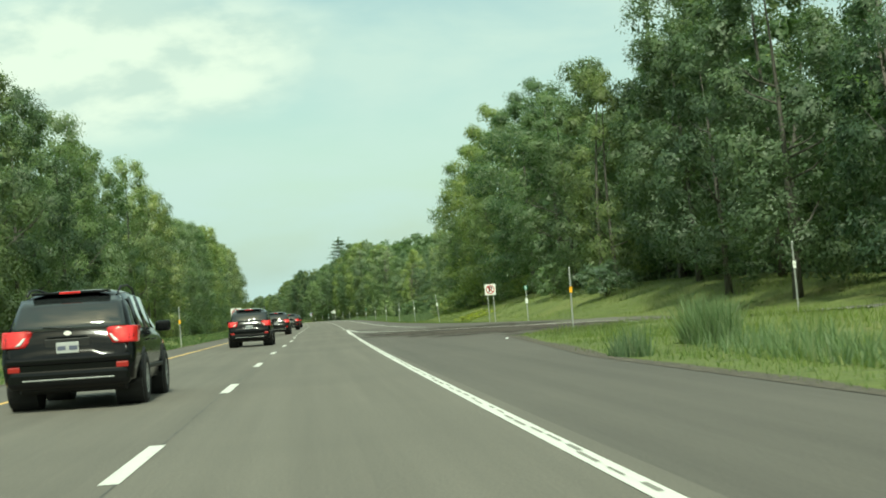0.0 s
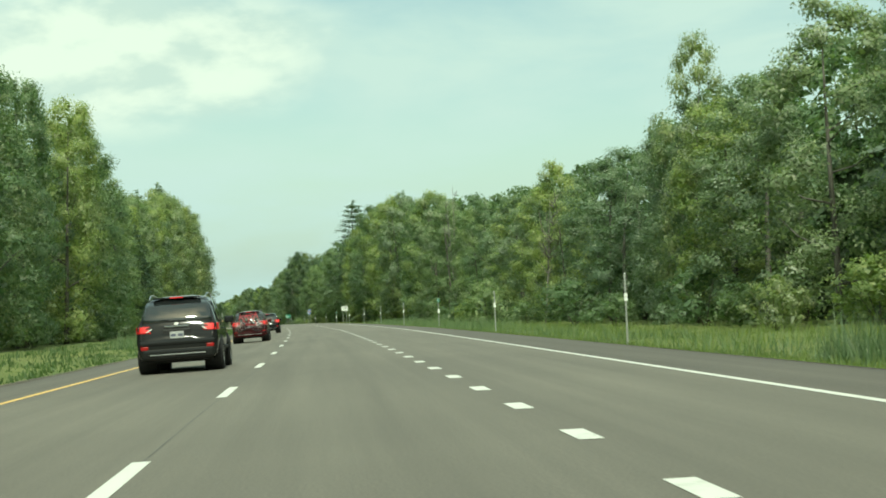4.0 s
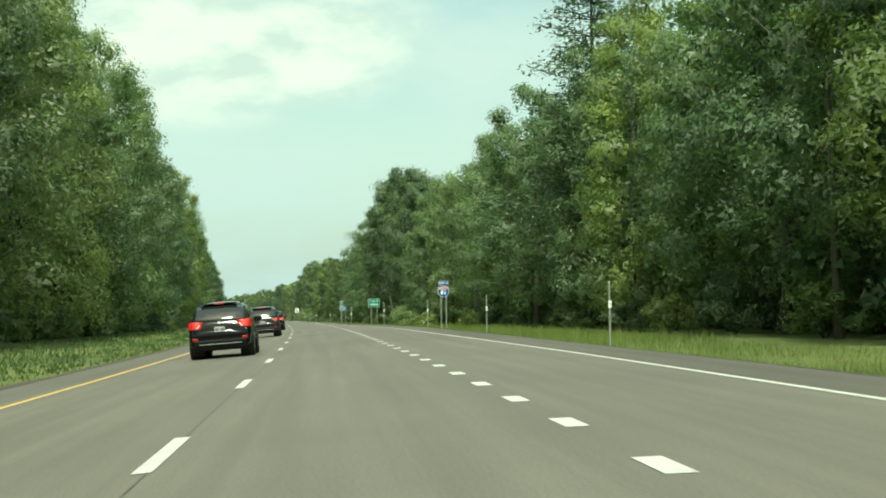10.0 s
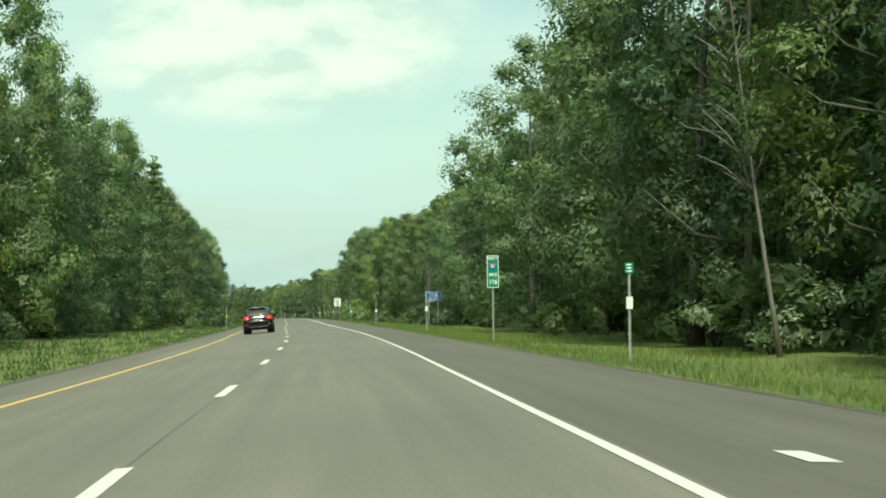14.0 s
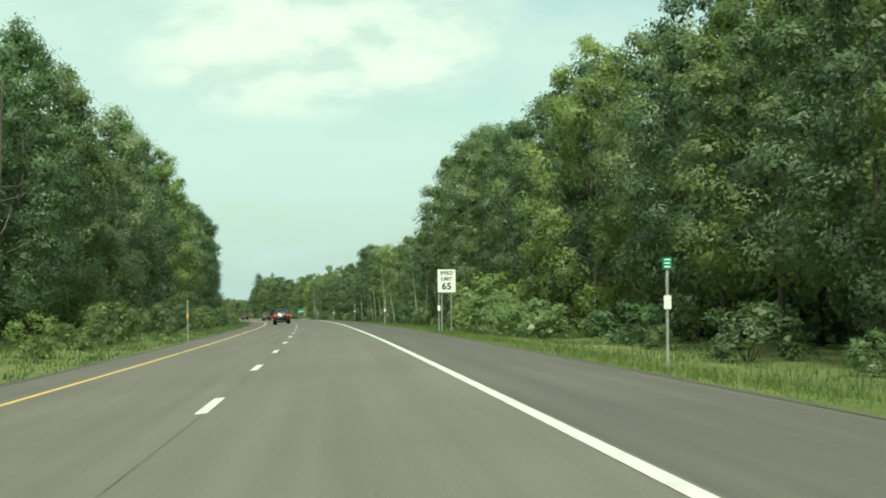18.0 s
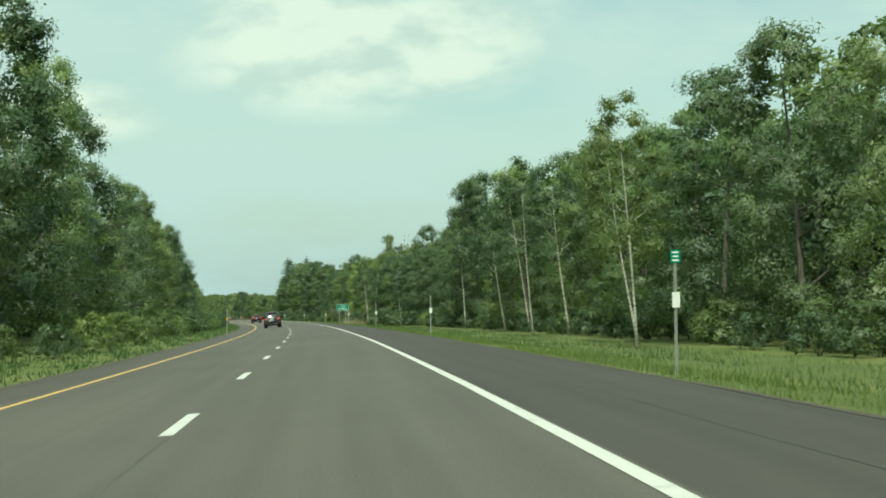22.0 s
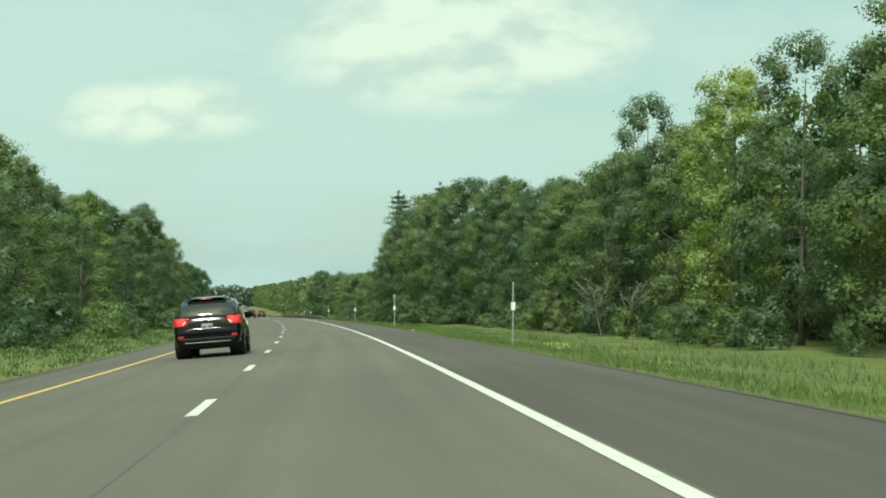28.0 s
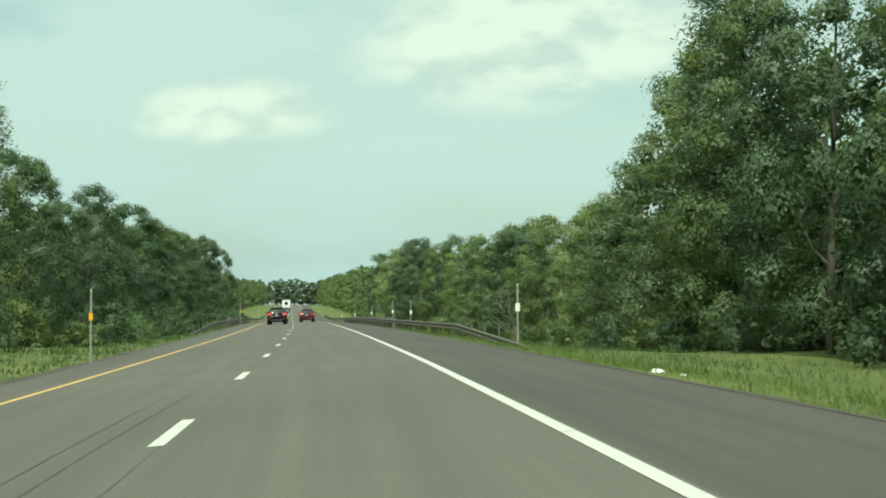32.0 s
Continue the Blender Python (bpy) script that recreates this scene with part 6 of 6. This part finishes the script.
def wheel(parent, x, y, r, w):
    n = 28
    V, Fc = [], []
    prof = [(r * 0.62, w * 0.5), (r * 0.9, w * 0.5), (r, w * 0.36), (r, -w * 0.36), (r * 0.9, -w * 0.5), (r * 0.62, -w * 0.5)]
    for i in range(n):
        a = 2 * math.pi * i / n
        V += [(x + q, y + p * math.cos(a), r + p * math.sin(a)) for p, q in prof]
    m = len(prof)
    for i in range(n):
        for k in range(m):
            a, b = i * m + k, i * m + (k + 1) % m
            c = ((i + 1) % n) * m
            Fc.append((a, b, c + (k + 1) % m, c + k))
    wh = part("wheel", mesh_of("tyre", V, Fc, M_TYRE, True), parent, "black rubber tyre")
    sgn = 1 if x > 0 else -1
    V, Fc = [(x + sgn * w * 0.40, y, r)], []
    for i in range(10):
        for da, rad in ((-0.25, 0.15), (-0.17, 0.63), (0.17, 0.63), (0.25, 0.15)):
            a = 2 * math.pi * i / 10 + da
            V.append((x + sgn * w * (0.44 if rad < 0.2 else 0.40), y + r * rad * math.cos(a), r + r * rad * math.sin(a)))
        o = 1 + i * 4
        Fc += [(o, o + 1, o + 2, o + 3), (0, o, o + 3)]
    o = len(V)
    for i in range(24):
        a = 2 * math.pi * i / 24
        for rad, dx in ((0.56, 0.42), (0.645, 0.47)):
            V.append((x + sgn * w * dx, y + r * rad * math.cos(a), r + r * rad * math.sin(a)))
        p, q = o + 2 * i, o + 2 * ((i + 1) % 24)
        Fc.append((p, p + 1, q + 1, q))
    part("rim", mesh_of("rim", V, Fc, M_RIM), wh, "spoked alloy rim")
    bm = bmesh.new()
    bmesh.ops.create_cone(bm, cap_ends=True, segments=24, radius1=r * 0.64, radius2=r * 0.64, depth=w * 0.7)
    bmesh.ops.rotate(bm, matrix=Matrix.Rotation(radians(90), 3, "Y"), verts=bm.verts)
    bmesh.ops.translate(bm, vec=(x, y, r), verts=bm.verts)
    part("brake_drum", bm_mesh(bm, "brake_drum", M_PLASTIC), wh)


def suv(word, label, body_mat, kind="tall", rails=M_PLASTIC, lamps_on=True):
    """An estate-bodied car seen from behind; its origin is under the rear bumper, y points ahead."""
    top = new(word)
    k = 1.0 if kind == "tall" else 0.97
    H = 1.70 if kind == "tall" else (1.62 if kind == "low" else 1.78)
    g = H / 1.70
    st = [(0.00, .44, .62, .70, .78, .72), (0.02, .36, .80, .86, .87, .82), (0.07, .34, .96, 1.02 * g, .905, .84), (0.13, .33, 1.08 * g, 1.12 * g, .92, .82), (0.24, .32, 1.10 * g, 1.28 * g, .925, .765),
          (0.38, .31, 1.07 * g, 1.47 * g, .93, .735), (0.52, .30, 1.07 * g, 1.60 * g, .935, .715), (0.75, .29, 1.07 * g, 1.66 * g, .94, .71), (1.40, .27, 1.06 * g, 1.70 * g, .94, .715), (2.40, .27, 1.04 * g, 1.68 * g, .94, .70),
          (2.85, .27, 1.03 * g, 1.58 * g, .94, .69), (3.25, .27, 1.02, 1.28, .935, .74), (3.60, .28, .99, 1.06, .93, .80), (4.20, .29, .90, .97, .91, .76), (4.50, .32, .78, .86, .87, .70), (4.66, .38, .60, .68, .74, .60)]
    body = part("body", loft("body", st, body_mat), top)
    # glass
    yg = lambda z: np.interp(z / g, [1.09, 1.28, 1.47, 1.60], [0.13, 0.24, 0.38, 0.52])
    rows = []
    for z in (1.115, 1.22, 1.34, 1.46, 1.575):
        zz = z * g
        hw = np.interp(z, [1.11, 1.58], [0.80, 0.69])
        rows.append([(x * hw, float(yg(zz)) - 0.024 - 0.015 * (1 - x * x) + 0.05 * x ** 6, zz) for x in (-1, -.9, -.5, 0, .5, .9, 1)])
    part("rear_window", bowed("rear_window", rows, M_GLASS), top, "dark tinted rear window")
    wiper = tubes_mesh("rear_wiper", [([(0.05, float(yg(1.14 * g)) - 0.06, 1.14 * g), (-0.34, float(yg(1.18 * g)) - 0.05, 1.17 * g)], [0.012, 0.008])], M_PLASTIC, 5)
    part("rear_wiper", wiper, top)
    for sgn in (1, -1):
        for y0, y1 in ((0.78, 1.42), (1.50, 2.28), (2.36, 2.98)):
            rows = []
            for f in (0.06, 0.45, 0.82):
                zr = np.interp([y0, y1], [0.75, 1.4, 2.4, 2.85, 3.25], [1.66 * g, 1.70 * g, 1.68 * g, 1.58 * g, 1.28])
                rr = []
                for j, yy in enumerate((y0, y1)):
                    zm, zt = 1.065 * g, float(zr[j])
                    z = zm + (zt - zm) * f
                    w = 0.893 + (0.71 - 0.893) * (0.65 * f / 0.6 if f < 0.6 else 0.65 + 0.35 * (f - 0.6) / 0.4) + 0.014
                    rr.append((sgn * w, yy + (0.12 * f if (j == 0 and y0 < 1) else 0) - (0.25 * f if y1 > 2.9 and j == 1 else 0), z))
                rows.append(rr if sgn > 0 else rr[::-1])
            part("side_window", bowed("side_window", rows, M_GLASS), top, "dark side window")
        # tail lamps wrap round the corner
        if kind == "wide":
            lz, lh, lw = 1.02, 0.15, 0.42
        else:
            lz, lh, lw = 1.02 * g, 0.23, 0.40
        rows, lens = [], []
        for f in (0.0, 0.12, 0.5, 0.88, 1.0):
            z = lz - lh / 2 + lh * f
            x0 = 0.935 - lw * (0.62 + 0.38 * math.sin(1.5 * min(1.0, f + 0.25))) + (0.03 if f == 1.0 else 0)
            yb = 0.020 + 0.40 * max(0.0, z - 0.92)
            prow = [(x0, yb + 0.01), (x0 + 0.3 * (0.9 - x0), yb), (0.81, yb + 0.012), (0.885, yb + 0.05), (0.93, yb + 0.13), (0.942, yb + 0.30 + 0.12 * f)]
            rows.append([(sgn * x, y, z) for x, y in (prow if sgn > 0 else prow[::-1])])
            if f < 0.55:
                lrow = [(x0 + 0.02, yb - 0.006), (x0 + 0.085 - 0.07 * f, yb - 0.010)]
                lens.append([(sgn * x, y, z + 0.02) for x, y in (lrow if sgn > 0 else lrow[::-1])])
        lamp = part("tail_lamp", bowed("tail_lamp", rows, M_LAMP_ON if lamps_on else M_LAMP, 0.05), top, "red tail lamp")
        part("reverse_lens", bowed("reverse_lens", lens, M_LENS, 0.008), lamp, "clear reversing lens")
        part("bumper_reflector", box("bumper_reflector", (0.17, 0.05, 0.085), (sgn * 0.74, 0.012, 0.60), M_LAMP, 0.015, 2), top, "red bumper reflector")
        rail = tubes_mesh("roof_rail", [([(sgn * 0.64, 0.66, 1.63 * g), (sgn * 0.65, 0.95, 1.72 * g), (sgn * 0.655, 1.6, 1.755 * g), (sgn * 0.645, 2.25, 1.72 * g), (sgn * 0.63, 2.55, 1.62 * g)], [0.017] * 5)], rails, 6)
        part("roof_rail", rail, top)
        for yh in (1.62, 2.46):
            part("door_handle", box("door_handle", (0.03, 0.16, 0.03), (sgn * 0.945, yh, 0.93 * g), body_mat, 0.01), top)
        part("side_moulding", box("side_moulding", (0.02, 1.9, 0.06), (sgn * 0.945, 2.28, 0.52), M_PLASTIC, 0.008), top)
        part("door_mirror", box("door_mirror", (0.24, 0.14, 0.17), (sgn * 1.03, 2.85, 1.12 * g), body_mat, 0.045, 3), top)
        for y in (0.93, 3.62):
            wheel(top, sgn * 0.868, y, 0.365, 0.22)
            # no opening is cut: a solid black drum stands for the arch's shade
            well = bmesh.new()
            bmesh.ops.create_cone(well, cap_ends=True, segments=26, radius1=0.425, radius2=0.425, depth=0.39)
            bmesh.ops.rotate(well, matrix=Matrix.Rotation(radians(90), 3, "Y"), verts=well.verts)
            bmesh.ops.translate(well, vec=(sgn * 0.745, y, 0.40), verts=well.verts)
            part("wheel_well", bm_mesh(well, "wheel_well", M_TYRE), top)
            arch = [((sgn * 0.935, y + 0.43 * math.cos(a), 0.36 + 0.43 * math.sin(a))) for a in np.linspace(0.05, math.pi - 0.05, 11)]
            part("wheel_arch", tubes_mesh("wheel_arch", [(arch, [0.017] * 11)], M_PLASTIC, 5), top)
    part("bumper", box("bumper", (1.70, 0.30, 0.30), (0, 0.13, 0.46), body_mat, 0.10, 4), top, "lower rear bumper")
    part("bumper_ledge", box("bumper_ledge", (1.74, 0.22, 0.13), (0, 0.09, 0.70), body_mat, 0.05, 3), top)
    part("bumper_strip", box("bumper_strip", (1.26, 0.02, 0.020), (0, -0.022, 0.44), M_GREY, 0.006), top, "thin dull metal strip")
    part("plate_recess", box("plate_recess", (0.62, 0.03, 0.24), (0, 0.040, 0.885), M_PLASTIC, 0.012, 2), top)
    plate = part("number_plate", box("number_plate", (0.31, 0.012, 0.155), (0, 0.016, 0.875), M_PLATE, 0.005), top, "pale number plate")
    for x in (-0.08, 0.08):
        part("text_bar", box("text_bar", (0.11, 0.004, 0.06), (x, 0.009, 0.87), M_TEXT, 0.001), plate)
    part("tailgate_grip", box("tailgate_grip", (0.56, 0.03, 0.035), (0, 0.045, 1.02 * g), M_CHROME if kind != "tall" else body_mat, 0.01), top)
    badge = bmesh.new()
    bmesh.ops.create_cone(badge, cap_ends=True, segments=20, radius1=0.06, radius2=0.055, depth=0.015)
    bmesh.ops.scale(badge, vec=(1.0, 0.62, 1), verts=badge.verts)
    bmesh.ops.rotate(badge, matrix=Matrix.Rotation(radians(72), 3, "X"), verts=badge.verts)
    bmesh.ops.translate(badge, vec=(0, 0.085, 1.075 * g), verts=badge.verts)
    part("badge", bm_mesh(badge, "badge", M_CHROME), top, "plain oval chrome badge")
    part("spoiler", box("spoiler", (1.10, 0.20, 0.035), (0, 0.545, 1.652 * g), body_mat, 0.016, 3), top)
    part("high_brake_lamp", box("high_brake_lamp", (0.30, 0.03, 0.032), (0, 0.437, 1.65 * g), M_LAMP_ON, 0.008), top, "red high brake lamp")
    part("underbody", box("underbody", (1.5, 3.9, 0.12), (0, 2.3, 0.30), M_PLASTIC, 0.03), top)
    tagged(top, label, "car", "cars in the passing lane")
    return top


def drive(thing, s, d):
    thing.matrix_world = place(s, d, 0.0) @ Matrix.Rotation(-math.atan(float(bank(s))), 4, "Y")


BLACK = suv("suv", "shiny black five-door SUV with lit red tail lamps", paint("black_car_paint", (0.004, 0.0045, 0.005)), "tall", M_PLASTIC)
GREY = suv("suv", "dark grey rounded SUV with pale roof rails", paint("dark_grey_car_paint", (0.016, 0.017, 0.017)), "wide", M_CHROME)
RED = suv("suv", "dark red SUV driving ahead in its lane", paint("dark_red_car_paint", (0.05, 0.009, 0.011)), "tall", M_PLASTIC)
WHITE = suv("car", "white estate car ahead in the passing lane", paint("white_car_paint", (0.68, 0.68, 0.66)), "low", M_CHROME, False)
drive(BLACK, 19.7, -3.37)
drive(GREY, 187.4, -3.15)
drive(RED, 230.4, -3.25)
drive(WHITE, 1452.0, -3.1)


def copy_car(src, s, d=-3.02):
    ob = copy_thing(src, Matrix())
    drive(ob, s, d)
    return ob


for src, spots in ((BLACK, (103, 145.3, 272.4, 314.5, 353.6, 431.9, 510.4, 637, 862, 1137, 1392)), (GREY, (392.7, 471, 1019))):
    for s in spots:
        copy_car(src, s)
copy_car(BLACK, 61.8, -2.85)
copy_car(RED, 1435, 0.35)


def bicycle():
    """A bicycle hung across the rear of the red SUV."""
    top = new("bicycle")
    for x in (-0.5, 0.5):
        rim = [(x + 0.33 * math.cos(a), 0, 0.35 + 0.33 * math.sin(a)) for a in np.linspace(0, 2 * math.pi, 21)]
        wh = part("wheel", tubes_mesh("wheel", [(rim, [0.02] * 21)], M_TYRE, 5), top)
        part("spokes", tubes_mesh("spokes", [([(x - 0.32 * math.cos(a), 0, 0.35 - 0.32 * math.sin(a)), (x + 0.32 * math.cos(a), 0, 0.35 + 0.32 * math.sin(a))], [0.004, 0.004]) for a in np.linspace(0, math.pi, 9)], M_RIM, 3), wh)
    fr = [((-0.5, 0, 0.35), (-0.2, 0, 0.85)), ((-0.2, 0, 0.85), (0.32, 0, 0.88)), ((0.32, 0, 0.88), (0.02, 0, 0.36)), ((0.02, 0, 0.36), (-0.5, 0, 0.35)), ((-0.2, 0, 0.92), (0.02, 0, 0.36)), ((0.5, 0, 0.35), (0.32, 0, 1.0))]
    part("bicycle_frame", tubes_mesh("bicycle_frame", [(list(f), [0.018, 0.018]) for f in fr], M_SIGN_R, 6), top)
    part("handlebar", tubes_mesh("handlebar", [([(0.32, -0.2, 1.0), (0.34, 0, 1.02), (0.32, 0.2, 1.0)], [0.014] * 3)], M_PLASTIC, 5), top)
    part("saddle", box("saddle", (0.26, 0.12, 0.05), (-0.22, 0, 0.96), M_PLASTIC, 0.02, 2), top)
    return tagged(top, "red bicycle hanging on a rear carrier", "bicycle", "bicycles on the carrier")


bike = bicycle()
bike.matrix_world = RED.matrix_world @ Matrix.Translation((0.05, -0.16, 0.62))
copy_thing(bike, RED.matrix_world @ Matrix.Translation((-0.1, -0.32, 0.58)) @ Matrix.Rotation(math.pi, 4, "Z"))


def box_truck():
    """A white box truck seen from behind; its origin is under the rear bumper."""
    top = new("box_truck")
    part("cargo_box", box("cargo_box", (2.4, 5.2, 2.3), (0, 2.6, 2.15), M_SIGN_W, 0.05, 2), top, "white cargo box")
    for sgn in (1, -1):
        door = part("rear_door", box("rear_door", (1.1, 0.03, 2.05), (sgn * 0.565, -0.012, 2.15), M_SIGN_W, 0.012), top)
        part("latch_bar", box("latch_bar", (0.035, 0.03, 1.95), (sgn * 0.16, -0.04, 2.15), M_STEEL, 0.008), door)
        part("tail_lamp", box("tail_lamp", (0.22, 0.05, 0.12), (sgn * 0.95, 0.0, 0.78), M_LAMP, 0.015), top, "red tail lamp")
        for y in (1.1, 5.9):
            wheel(top, sgn * 0.95, y, 0.42, 0.34)
    part("dark_panel", box("dark_panel", (0.9, 0.02, 0.85), (0, -0.06, 2.3), M_GLASS, 0.01), top, "dark square panel on the doors")
    part("bumper", box("bumper", (2.2, 0.14, 0.18), (0, 0.02, 0.58), M_PLASTIC, 0.03), top)
    part("chassis", box("chassis", (0.9, 6.4, 0.3), (0, 3.3, 0.75), M_PLASTIC, 0.03), top)
    part("cab", box("cab", (2.1, 1.6, 1.75), (0, 6.1, 1.55), M_SIGN_W, 0.16, 3), top)
    return tagged(top, "white box truck far ahead in the passing lane", "truck")


drive(box_truck(), 1670.0, -3.1)
